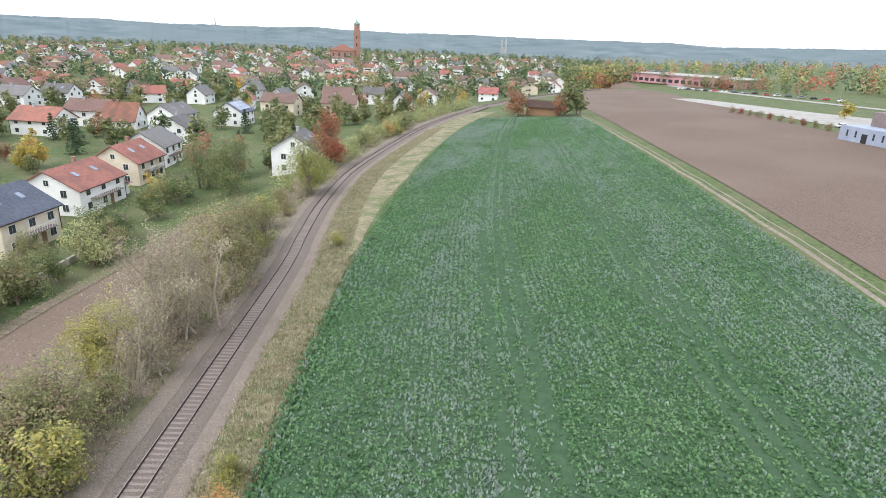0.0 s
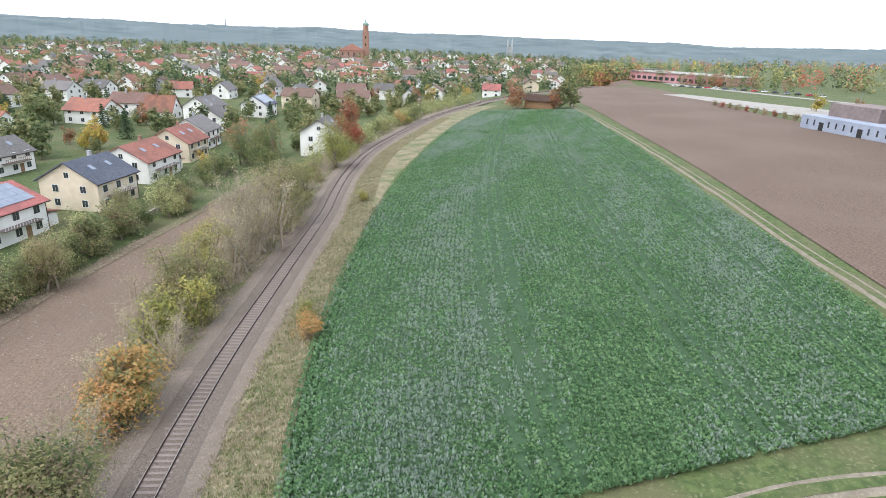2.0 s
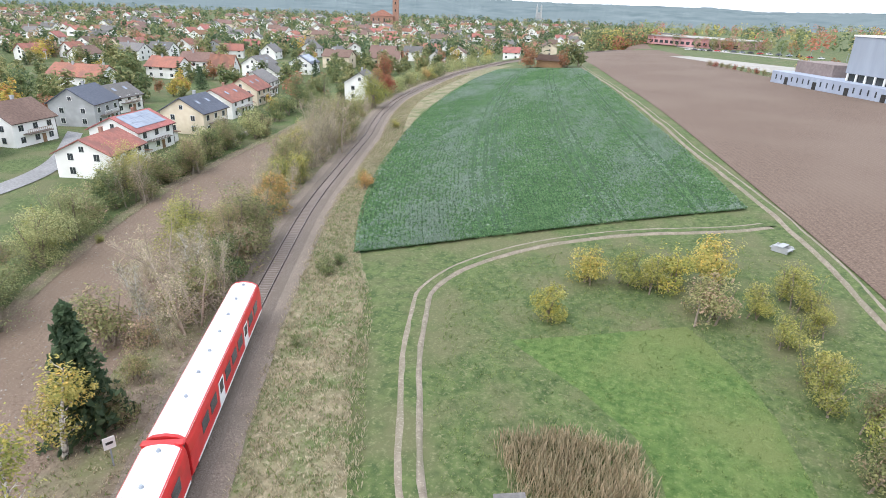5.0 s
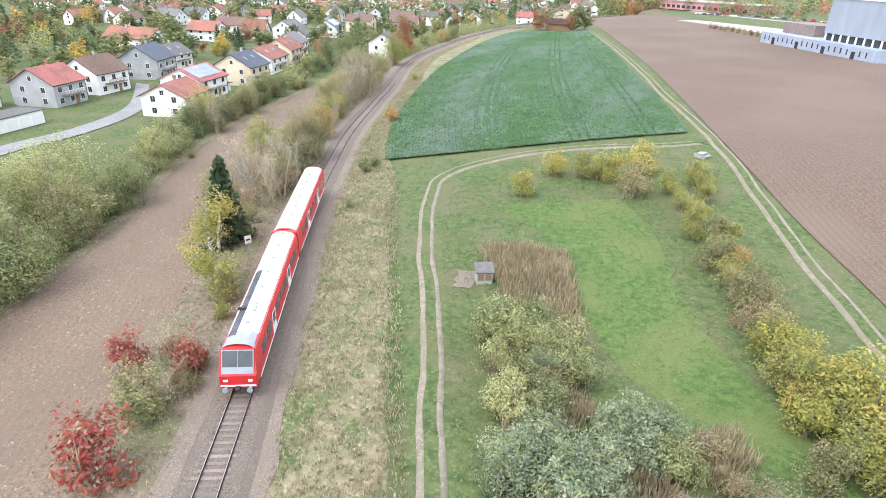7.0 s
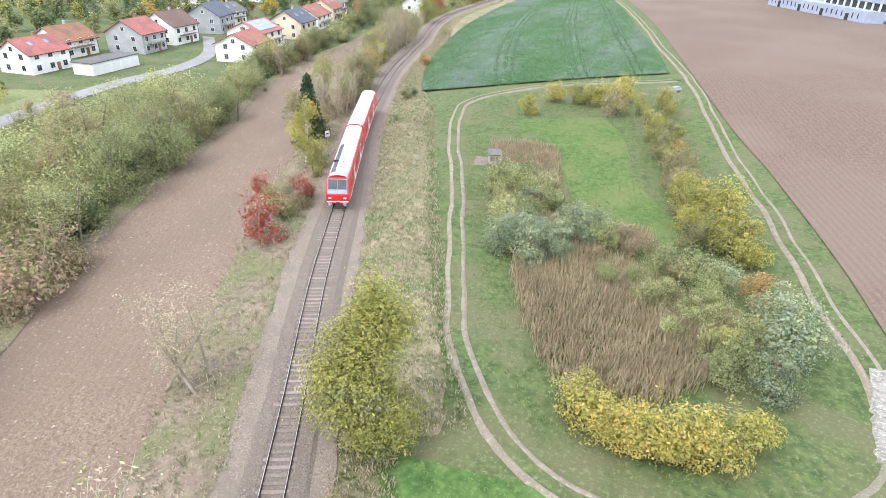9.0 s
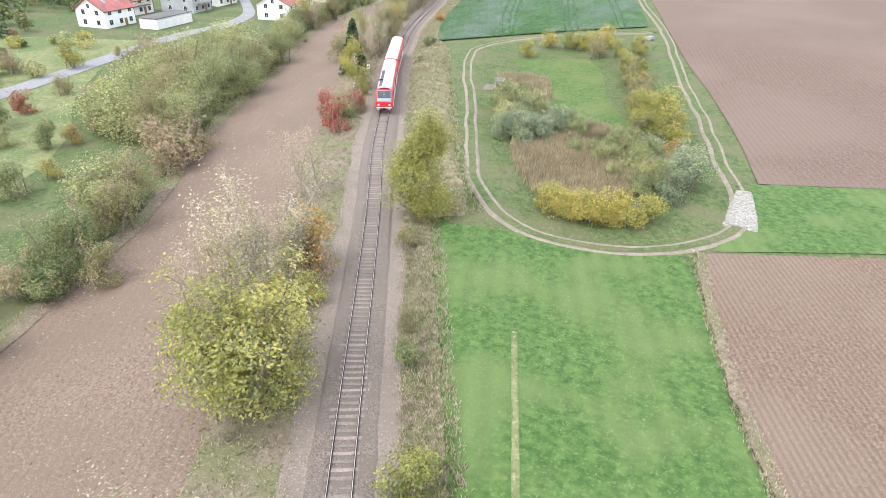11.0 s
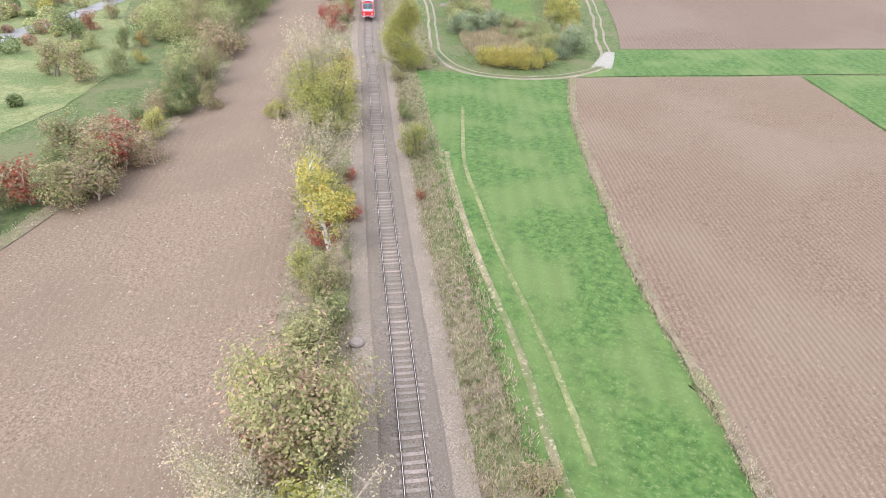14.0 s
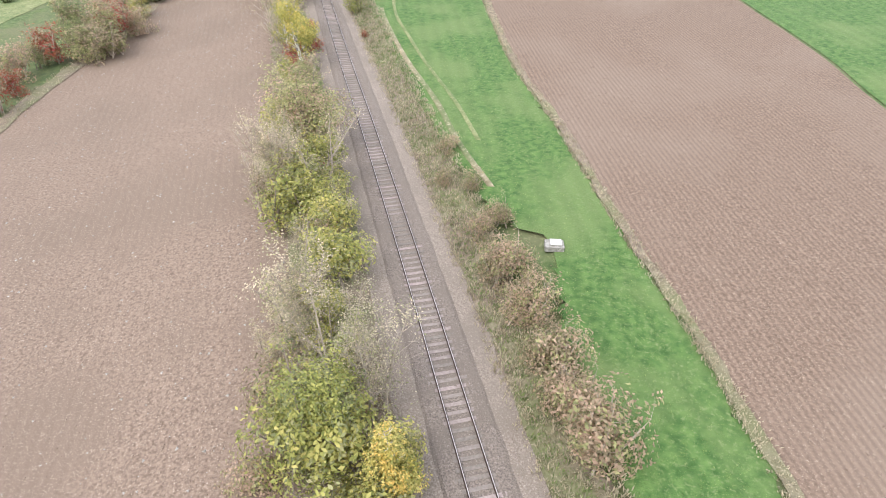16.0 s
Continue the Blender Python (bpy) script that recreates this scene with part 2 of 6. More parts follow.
    "leaf_willow": leafmat("leaf_willow", (0.30, 0.335, 0.155), (0.42, 0.45, 0.23)),
    "leaf_grey": leafmat("leaf_grey", (0.25, 0.305, 0.20), (0.36, 0.415, 0.285)),
    "leaf_cream": leafmat("leaf_cream", (0.42, 0.37, 0.25), (0.55, 0.49, 0.34)),
    "leaf_brown": leafmat("leaf_brown", (0.31, 0.24, 0.16), (0.44, 0.34, 0.23)),
    "leaf_red": leafmat("leaf_red", (0.31, 0.085, 0.06), (0.43, 0.14, 0.09)),
    "leaf_rust": leafmat("leaf_rust", (0.36, 0.17, 0.1), (0.47, 0.25, 0.14)),
    "leaf_orange": leafmat("leaf_orange", (0.50, 0.31, 0.12), (0.62, 0.41, 0.18)),
    "needle": leafmat("needle", (0.075, 0.115, 0.065), (0.13, 0.18, 0.095)),
}

# ---------------------------------------------------------------- plan: track line, ground height, helpers
TRACK = [(150, -306), (105, -227), (70.5, -164.3), (61, -147.1), (49.1, -126.1), (39.6, -109.6), (26.6, -86.6), (17.6, -70.3), (10, -56.8), (1.3, -41.9), (-7, -26.2), (-14, -12.9), (-23, 4.2), (-33.4, 26.8), (-42.2, 47.5), (-50.4, 70.8), (-59.6, 97.9), (-65.2, 112), (-72.4, 132), (-80.5, 162), (-88.2, 213), (-92.3, 255), (-92.5, 308), (-91, 345), (-78, 420), (-48, 520)]


def smooth(pts, step=2.0):
    """A curve through the points, resampled at even steps."""
    p = np.array(pts, float)
    q = np.vstack([2 * p[0] - p[1], p, 2 * p[-1] - p[-2]])
    out = []
    for i in range(len(p) - 1):
        a, b, c, d = q[i:i + 4]
        for s in np.linspace(0, 1, 24, endpoint=False):
            out.append(0.5 * (2 * b + (c - a) * s + (2 * a - 5 * b + 4 * c - d) * s * s + (3 * b - a - 3 * c + d) * s ** 3))
    out = np.array(out + [p[-1]])
    return resample(out, step)


def resample(out, step=None, count=None):
    out = np.array(out, float)
    run = np.concatenate([[0], np.cumsum(np.linalg.norm(np.diff(out, axis=0), axis=1))])
    s = np.linspace(0, run[-1], count or max(2, int(run[-1] / step) + 1))
    return np.stack([np.interp(s, run, out[:, k]) for k in range(out.shape[1])], 1)


LINE = smooth(TRACK, 0.5)
TAN = np.gradient(LINE, axis=0)
TAN /= np.linalg.norm(TAN, axis=1)[:, None]
NOR = np.stack([TAN[:, 1], -TAN[:, 0]], 1)
LX, LT = LINE[::8], NOR[::8]


def side(x, y):
    """Signed distance from the track, positive to the east."""
    x, y = np.atleast_1d(x).astype(float), np.atleast_1d(y).astype(float)
    u = np.empty(len(x))
    for i in range(0, len(x), 4000):
        dx, dy = x[i:i + 4000, None] - LX[:, 0], y[i:i + 4000, None] - LX[:, 1]
        d2 = dx * dx + dy * dy
        k = d2.argmin(1)
        r = np.arange(len(k))
        along = dx[r, k] * LT[k, 0] + dy[r, k] * LT[k, 1]
        u[i:i + 4000] = np.where(d2[r, k] < 400, along, np.sign(along) * np.sqrt(d2[r, k]))
    return u


def gz(x, y):
    u = side(x, y)
    x, y = np.atleast_1d(x).astype(float), np.atleast_1d(y).astype(float)
    step = np.clip((u - 3) / 6, 0, 1)
    bank = 0.3 + 0.9 / (1 + np.exp((y + 78) / 8))
    a = 0.035 + 0.06 / (1 + np.exp(-(y - 32) / 9))
    hollow = 1.1 * np.exp(-(((x - 15) / 15) ** 2 + ((y + 8) / 28) ** 2))
    right = -0.45 + bank * step * step * (3 - 2 * step) + a * 60 * np.tanh(np.clip(u - 3, 0, None) / 60) + 0.018 * np.clip(u - 60, 0, 90) - hollow
    k = np.clip((-u - 3) / 27, 0, 1)
    left = -0.45 - 3.6 * k * k * (3 - 2 * k)
    return np.where(u > 0, right, left)


def g1(x, y):
    return float(gz(x, y)[0])


def offset(u, y0=-1e9, y1=1e9, step=4):
    """A line beside the track."""
    k = (LINE[:, 1] >= y0) & (LINE[:, 1] <= y1)
    return (LINE + NOR * u)[k][::step]


def mesh_ob(name, verts, faces, material, parent=None, label="", flat=True):
    me = bpy.data.meshes.new(name)
    me.from_pydata([tuple(v) for v in verts], [], [tuple(f) for f in faces])
    for m in (material if isinstance(material, (list, tuple)) else [material]):
        me.materials.append(m)
    me.update()
    ob = new(name, me)
    if parent:
        ob.parent = parent
    if label:
        ob["label"] = label
    return ob


def strip(name, a, b, lift, material, n=120, m=10, rough=0.0, parent=None, sink=False):
    """A sheet between two lines, laid over the ground."""
    a, b = resample(a, count=n), resample(b, count=n)
    w = np.linspace(0, 1, m)
    p = a[:, None] * (1 - w[None, :, None]) + b[:, None] * w[None, :, None]
    if rough:
        p = p + rng.normal(0, rough, p.shape) * ((w == 0) | (w == 1))[None, :, None]
    xy = p.reshape(-1, 2)
    z = gz(xy[:, 0], xy[:, 1]) + lift
    if sink:
        edge = np.zeros((n, m), bool)
        edge[:, 0] = edge[:, -1] = edge[0] = edge[-1] = True
        z = np.where(edge.ravel(), z - lift - 0.15, z)
    v = np.column_stack([xy, z])
    i = np.arange((n - 1) * m).reshape(n - 1, m)[:, :-1].ravel()
    f = np.stack([i, i + 1, i + m + 1, i + m], 1)
    nz = np.cross(v[f[0, 1]] - v[f[0, 0]], v[f[0, 2]] - v[f[0, 0]])[2]
    ob = mesh_ob(name, v, f if nz > 0 else f[:, ::-1], material, parent)
    for q in ob.data.polygons:
        q.use_smooth = True
    return ob


def part(name, bm, material, parent=None, label=""):
    me = bpy.data.meshes.new(name)
    bm.to_mesh(me)
    bm.free()
    me.materials.append(material)
    ob = new(name, me)
    if parent:
        ob.parent = parent
    if label:
        ob["label"] = label
    return ob


def box(bm, c, s, rz=0.0, bevel=0.0):
    r = bmesh.ops.create_cube(bm, size=1, matrix=pose(*c, 0, 0, rz) @ Matrix.Diagonal((*s, 1)))
    if bevel:
        e = list({e for v in r["verts"] for e in v.link_edges})
        bmesh.ops.bevel(bm, geom=e, offset=bevel, segments=1, affect="EDGES")
    return bm


def boxpart(name, c, s, material, parent, label="", bevel=0.0):
    return part(name, box(bmesh.new(), c, s, 0, bevel), material, parent, label)


def empty(name, x, y, z, rz=0.0):
    e = new(name)
    e.matrix_basis = pose(x, y, z, 0, 0, rz)
    return e


# ---------------------------------------------------------------- ground and hills
def axis(lo, hi, fine0, fine1, step):
    mid = np.arange(fine0, fine1, step)
    far0 = fine0 - np.geomspace(step, fine0 - lo, 26)[::-1]
    far1 = fine1 + np.geomspace(step * 0.5, hi - fine1, 26)
    return np.concatenate([far0, mid, far1])


gx, gy = axis(-4500, 4500, -260, 180, 4.0), axis(-3000, 4800, -240, 420, 4.0)
X, Y = np.meshgrid(gx, gy)
Ug = np.abs(side(X.ravel(), Y.ravel()))
Zg = gz(X.ravel(), Y.ravel()) - 0.35 * np.clip((11 - Ug) / 3, 0, 1)
w = len(gx)
i = np.arange((len(gy) - 1) * w).reshape(-1, w)[:, :-1].ravel()
ground = mesh_ob("ground", np.column_stack([X.ravel(), Y.ravel(), Zg]), np.stack([i, i + 1, i + w + 1, i + w], 1), M["grass"])
for q in ground.data.polygons:
    q.use_smooth = True
tagged(ground, "rough autumn grass ground of a shallow valley", "ground", kind="structure")


def hills(dist, lo, hi, seed, step=0.25):
    az = np.radians(np.arange(-75, 100, step))
    h = np.array([noise.noise((a * 5, seed, 0)) + 0.5 * noise.noise((a * 14, seed, 4)) + 0.12 * noise.noise((a * 90, seed, 8)) for a in az])
    el = np.radians(lo + (hi - lo) * np.clip(0.5 + 0.8 * h, 0, 1.2))
    top = 30 + dist * np.tan(el) + 3.0 * rng.random(len(az))
    rows = []
    for d, k in ((dist - 500, 0.0), (dist - 250, 0.5), (dist - 90, 0.86), (dist, 1.0), (dist + 200, 0.7)):
        rows.append(np.column_stack([-20 - d * np.sin(az), 30 + d * np.cos(az), -6 + (top + 6) * k]))
    v = np.vstack(rows)
    n = len(az)
    f = [(r * n + j + 1, r * n + j, (r + 1) * n + j, (r + 1) * n + j + 1) for r in range(4) for j in range(n - 1)]
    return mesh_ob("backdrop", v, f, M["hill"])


# three backdrop ridges; their haze is only in the base colour
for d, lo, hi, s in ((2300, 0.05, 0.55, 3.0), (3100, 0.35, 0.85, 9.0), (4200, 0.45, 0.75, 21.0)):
    tagged(hills(d, lo, hi, s), "wooded hills along the horizon with distance haze painted into their colour", "hills", kind="structure")

# ---------------------------------------------------------------- fields, meadows, paths
CROP_L = [(-25.4, 31.4), (-29.2, 38.9), (-34.1, 49.4), (-41.2, 68), (-48.5, 92), (-55.4, 117.6), (-62.5, 152), (-72.4, 212), (-77, 266)]
CROP_R = [(20.3, 61.5), (12.9, 92), (0.3, 137), (-12.6, 184.7), (-22.5, 219), (-29.5, 245), (-38, 272)]
cl, cr = smooth(CROP_L), smooth(CROP_R)
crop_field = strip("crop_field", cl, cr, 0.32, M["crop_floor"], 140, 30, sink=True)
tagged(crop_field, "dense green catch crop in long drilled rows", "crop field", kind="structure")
E1_L = [(50, -30.5), (46.9, -14), (41, 10), (37.3, 21.2), (31.9, 37.8), (25, 63), (6.4, 140), (-15, 218), (-36.2, 298), (-50, 345), (-62, 400), (-68, 490), (-50, 610)]
E1_R = [(150, 11), (135, 70), (112, 135), (92, 170), (77, 195), (59.3, 234), (40.1, 265), (26, 316), (10.3, 383), (-8.7, 473), (-32.5, 593)]
tagged(strip("ploughed_field", smooth(E1_L), smooth(E1_R), 0.12, M["soil"], 160, 40), "bare brown harrowed field beside the farm track", "field", kind="structure")
E2_L = [(45.6, -52), (47, -60), (50.2, -73), (55.9, -90), (59.4, -99.7), (63.5, -110), (69, -121), (76.4, -138), (82.3, -150.6), (86.2, -160.1), (97, -185)]
E2_R = [(80.3, -36.3), (88.8, -60), (96, -83), (100, -96), (103, -109.5), (112, -140), (128, -185)]
tagged(strip("ploughed_field", smooth(E2_L), smooth(E2_R), 0.12, M["soil_drilled"], 100, 30), "pale brown seed bed with fine drill lines", "field", kind="structure")
F_L = [(18, -172), (8, -143), (4, -131.7), (0.5, -119.7), (-4.5, -97), (-11.5, -77), (-17.3, -64.5), (-33.3, -38.5), (-43.3, -17), (-49, -3.5), (-63, 21.5), (-74.6, 47.4), (-83, 78.8), (-87.1, 99.7), (-92, 122)]
def beside(ys, us, y0, y1, step=4):
    """A line beside the track whose distance from it changes along the way."""
    k = (LINE[:, 1] >= y0) & (LINE[:, 1] <= y1)
    return (LINE + NOR * np.interp(LINE[:, 1], ys, us)[:, None])[k][::step]


F_R = beside([-195, -120, -95, -72, -57, -35, 0, 112], [-9.5, -9.0, -8.0, -5.0, -6.8, -8.0, -9.0, -10.0], -190, 122)
tagged(strip("ploughed_field", smooth(F_L), F_R, 0.12, M["soil_pale"], 120, 24, 0.15), "narrow ploughed strip with light stones beside the hedge", "field", kind="structure")
G_L = [(17.2, -57.6), (18.7, -60), (22.3, -66), (26, -72.5), (32.6, -84.2), (37.8, -94.2), (43.6, -104.9), (47, -111), (52, -118.5), (59.9, -131), (66.2, -140), (70.8, -142.1), (72.3, -148.2), (73.6, -153.3), (75.9, -157.3), (77.6, -161.9), (90, -185)]
tagged(strip("meadow", smooth(G_L), smooth([(44.9, -53.6)] + E2_L[1:]) - np.array([0.8, 0]), 0.08, M["meadow"], 220, 26, 0.2), "bright green mown meadow with wheel marks", "meadow", kind="structure")
tagged(strip("meadow", smooth([(49.4, -31), (64, -23.5), (82, -17.4), (150, 10)]), smooth([(46.5, -51), (60, -44.5), (80, -35.6), (150, -5)]), 0.08, M["meadow"], 60, 6), "green grass strip between two ploughed fields", "meadow", kind="structure")
tagged(strip("meadow", smooth([(81, -36.5), (89.4, -60), (96.6, -83), (100.6, -96), (103.6, -109.5), (112.6, -140), (129, -185)]), smooth([(150, -6), (160, -60), (165, -100), (170, -140), (180, -200)]), 0.08, M["meadow"], 60, 10), "green meadow behind the ploughed field", "meadow", kind="structure")
tagged(strip("lawn", smooth([(-5, 18), (9, 9), (12, 1), (15.5, -7), (19, -12), (29, -19)]), smooth([(15, 29), (20.5, 20), (23.5, 8), (26, 0), (32, -11.5), (37, -21)]), 0.05, M["lawn"], 40, 8, 0.15, sink=True), "lush mown grass inside the pond hollow", "meadow", kind="structure")
tagged(strip("verge", offset(2.4, -60, 300), beside([-60, 20, 32, 70, 100, 150, 300], [11.3, 11.3, 9.3, 7.2, 8.5, 15.5, 15.5], -60, 300), 0.1, M["verge"], 260, 10, 0.14, sink=True), "dry bleached grass verge along the ballast", "verge", kind="structure")
tagged(strip("verge", offset(2.4, -200, -60), offset(7.0, -200, -60), 0.1, M["litter"], 160, 8, 0.12, sink=True), "brown weedy verge along the ballast", "verge", kind="structure")
tagged(strip("verge", offset(-10.6, -200, 300), offset(-2.4, -200, 300), 0.14, M["litter"], 260, 8, 0.12, sink=True), "leaf-littered bank under the trackside shrubs", "verge", kind="structure")

tagged(strip("pavement", offset(1.95, -230, 330), offset(3.6, -230, 330), 0.17, M["gravel"], 260, 4, 0.12), "tan gravel walkway along the ballast", "gravel", kind="structure")
tagged(strip("pavement", offset(-3.7, -230, 330), offset(-1.95, -230, 330), 0.17, M["gravel"], 260, 4, 0.12), "tan gravel shoulder along the ballast", "gravel", kind="structure")

e2 = smooth(E2_L)
tagged(strip("verge", e2 - np.array([0.7, 0]), e2 + np.array([0.15, 0]), 0.19, M["litter"], 90, 4, 0.1), "dry grass ridge between meadow and field", "verge", kind="structure")
fl_edge = smooth(F_L)
tagged(strip("verge", fl_edge - np.array([1.6, 0]), fl_edge + np.array([0.5, 0]), 0.2, M["litter"], 120, 4, 0.12), "bleached grass edge of the ploughed strip", "verge", kind="structure")

wl_ = smooth([(-12.1, -143.2), (-25.2, -109.6), (-30.0, -86.4), (-45.3, -58.6), (-69.9, -37.1), (-93.6, -8.4), (-95.7, 7.1)])
tagged(strip("meadow", wl_ - np.array([38, 20]), wl_, 0.06, M["grass_pale"], 60, 14, 0.2), "pale autumn grass of the scrubby park", "meadow", kind="structure")


def farm_path(pts, width, label):
    c = smooth(pts, 1.5)
    t = np.gradient(c, axis=0)
    t /= np.linalg.norm(t, axis=1)[:, None]
    nn = np.stack([t[:, 1], -t[:, 0]], 1)
    wob = np.array([noise.noise((x * 0.12, y * 0.12, 5)) for x, y in c])[:, None] * 0.35
    base = strip("path", c + nn * (width / 2 + 0.1 + wob), c - nn * (width / 2 + 0.1 - wob), 0.17, M["dirt"], len(c), 9, 0.03, sink=True)
    mid = strip("grass_strip", c + nn * (0.5 + wob), c - nn * (0.5 - wob), 0.2, M["grass"], len(c), 5, 0.04, base)
    mid["label"] = "worn grass strip between the wheel ruts"
    return tagged(base, label, "farm track", kind="structure")


farm_path([(-55, 345), (-46.6, 314), (-33, 262), (-18.5, 214), (-3.8, 163), (4, 135), (9.6, 114), (13.5, 98), (22.3, 68), (26, 54.5), (30, 38.5), (34.4, 21), (37.3, 9.5), (41, -5), (45.3, -24.6), (47.9, -34.5), (48.4, -40)], 2.15, "pale two-rut farm track between the fields")
farm_path([(23.5, 56), (18.5, 53), (7.5, 48.3), (-1, 43), (-7.6, 37.3), (-11.3, 31.8), (-13, 26.5), (-12.8, 22.7), (-9.6, 13.8), (-4, 1), (1.3, -9.3), (7, -22), (15.2, -40.3), (19.4, -47.4), (23.9, -52.7), (28.6, -55.5), (33.4, -56), (37.7, -55.3), (41.7, -53.3), (45, -50.3), (48, -45.5), (48.4, -40)], 2.1, "pale gravel track curving round the pond hollow")
tagged(strip("pavement", smooth([(47.5, -33.6), (47.0, -39), (46.8, -44.6)]), smooth([(49.4, -33.2), (50.2, -39), (50.6, -44.8)]), 0.24, M["white_stone"], 24, 12, 0.12, sink=True), "patch of coarse white rubble at the track junction", "rubble", kind="structure")
worn = smooth([(37, -88.5), (39.2, -93.2), (43.9, -101.8), (48.6, -109.8), (55.1, -119.8), (60, -128.6), (65, -136)], 0.8)
tagged(strip("path", worn - np.array([0.5, 0]), worn + np.array([0.5, 0]), 0.16, M["verge"], 120, 6, 0.05, sink=True), "bare worn wheel mark in the meadow", "wheel track", kind="structure")
worn = smooth([(33, -72), (36, -80), (40.5, -91.5), (45.8, -101), (50.6, -109.2), (57.2, -119.4), (62, -128)], 0.8)
tagged(strip("path", worn - np.array([0.4, 0]), worn + np.array([0.4, 0]), 0.14, M["grass_pale"], 120, 6, 0.05, sink=True), "pale pressed wheel mark in the meadow", "wheel track", kind="structure")
tagged(strip("road", smooth([(-66.1, -99.6), (-77.3, -59.8), (-83.6, -35.9), (-98.2, 10.9), (-100.1, 31.7), (-108.7, 53.0), (-133.2, 77.9)]) + np.array([2.7, 0]), smooth([(-66.1, -99.6), (-77.3, -59.8), (-83.6, -35.9), (-98.2, 10.9), (-100.1, 31.7), (-108.7, 53.0), (-133.2, 77.9)]) - np.array([2.7, 0]), 0.15, M["asphalt"], 60, 4), "grey asphalt village street", "street", kind="structure")
tagged(strip("road", smooth([(-32.8, 703.1), (-16.9, 603.2), (26.4, 473.5), (64.8, 399.1), (103.7, 348.7), (150.2, 247.4)]), smooth([(-23.1, 705.2), (-7.2, 605.2), (34.2, 477.5), (71.7, 403.7), (111.4, 354.4), (156.5, 247.3)]), 0.2, M["pale_road"], 50, 4), "pale road past the industrial estate", "road", kind="structure")
tagged(strip("pavement", smooth([(-2.1, 386.1), (32.0, 313.7), (47.9, 276.6), (58.4, 256.5)]), smooth([(10.2, 390.8), (53.4, 329.6), (78.4, 307.8), (87.3, 259.0)]), 0.2, M["pale_road"], 30, 5), "pale gravel lot behind a low hedge", "lot", kind="structure")

# ---------------------------------------------------------------- railway track
track = tagged(empty("railway_track", 0, 0, 0), "single railway track on brown ballast with concrete sleepers", "railway track")
prof = [(-3.4, -0.75), (-2.1, -0.27), (-1.9, -0.19), (-1.12, -0.145), (-0.9, -0.19), (0, -0.225), (0.9, -0.19), (1.12, -0.145), (1.9, -0.19), (2.1, -0.27), (3.4, -0.75)]
sel = LINE[::2]
sn = NOR[::2]
v = np.vstack([np.column_stack([sel + sn * u, np.full(len(sel), z) + rng.normal(0, 0.012, len(sel))]) for u, z in prof])
n = len(sel)
ball = mesh_ob("ballast", v, [(r * n + j, (r + 1) * n + j, (r + 1) * n + j + 1, r * n + j + 1) for r in range(10) for j in range(n - 1)], M["ballast"], track, "brown-grey crushed stone ballast")
ball.data.flip_normals()
for u in (-0.7535, 0.7535):
    rp = [(-0.07, -0.17), (-0.07, -0.155), (-0.012, -0.13), (-0.012, -0.04), (-0.036, -0.03), (-0.036, -0.004), (-0.02, 0), (0.02, 0), (0.036, -0.004), (0.036, -0.03), (0.012, -0.04), (0.012, -0.13), (0.07, -0.155), (0.07, -0.17)]
    v = np.vstack([np.column_stack([sel + sn * (u + a), np.full(n, z)]) for a, z in rp])
    f = [(r * n + j, (r + 1) * n + j, (r + 1) * n + j + 1, r * n + j + 1) for r in range(13) for j in range(n - 1)]
    rail = mesh_ob("rail", v, f, [M["rust"], M["steel"]], track, "rusty rail with a polished running top")
    rail.data.flip_normals()
    for k, q in enumerate(rail.data.polygons):
        q.material_index = 1 if k // (n - 1) == 6 else 0

# ---------------------------------------------------------------- plants
def leaf_cloud(centres, size, r, droop=0.0, out=None):
    """Small leaf quads at the given points."""
    n = len(centres)
    a, b = r.normal(size=(n, 3)), r.normal(size=(n, 3))
    a[:, 2] *= 0.7
    a[:, 2] -= droop
    if out is not None:
        face = out + r.normal(0, 0.5, (n, 3))
        face /= np.linalg.norm(face, axis=1)[:, None] + 1e-9
        a -= face * (a * face).sum(1)[:, None]
        b = np.cross(face, a)
    a /= np.linalg.norm(a, axis=1)[:, None]
    b -= a * (a * b).sum(1)[:, None]
    b /= np.linalg.norm(b, axis=1)[:, None]
    s = size * (0.6 + 0.8 * r.random(n))[:, None]
    a, b = a * s, b * s * 0.55
    v = np.stack([centres - a, centres + b * 0.9 - a * 0.1, centres + a, centres - b * 0.9 - a * 0.1], 1).reshape(-1, 3)
    return v, np.arange(4 * n).reshape(n, 4)


def tube(p0, p1, r0, r1, sides=4):
    d = np.array(p1, float) - p0
    d /= np.linalg.norm(d) + 1e-9
    a = np.cross(d, (0.3, 0.5, 0.81))
    a /= np.linalg.norm(a)
    b = np.cross(d, a)
    t = np.arange(sides) * 2 * np.pi / sides
    ring = np.cos(t)[:, None] * a + np.sin(t)[:, None] * b
    v = np.vstack([p0 + ring * r0, p1 + ring * r1])
    return v, np.array([(k, (k + 1) % sides, sides + (k + 1) % sides, sides + k) for k in range(sides)])


def join(pieces):
    vs, fs, o = [], [], 0
    for v, f in pieces:
        vs.append(v), fs.extend((np.asarray(f) + o).tolist())
        o += len(v)
    return np.vstack(vs), fs


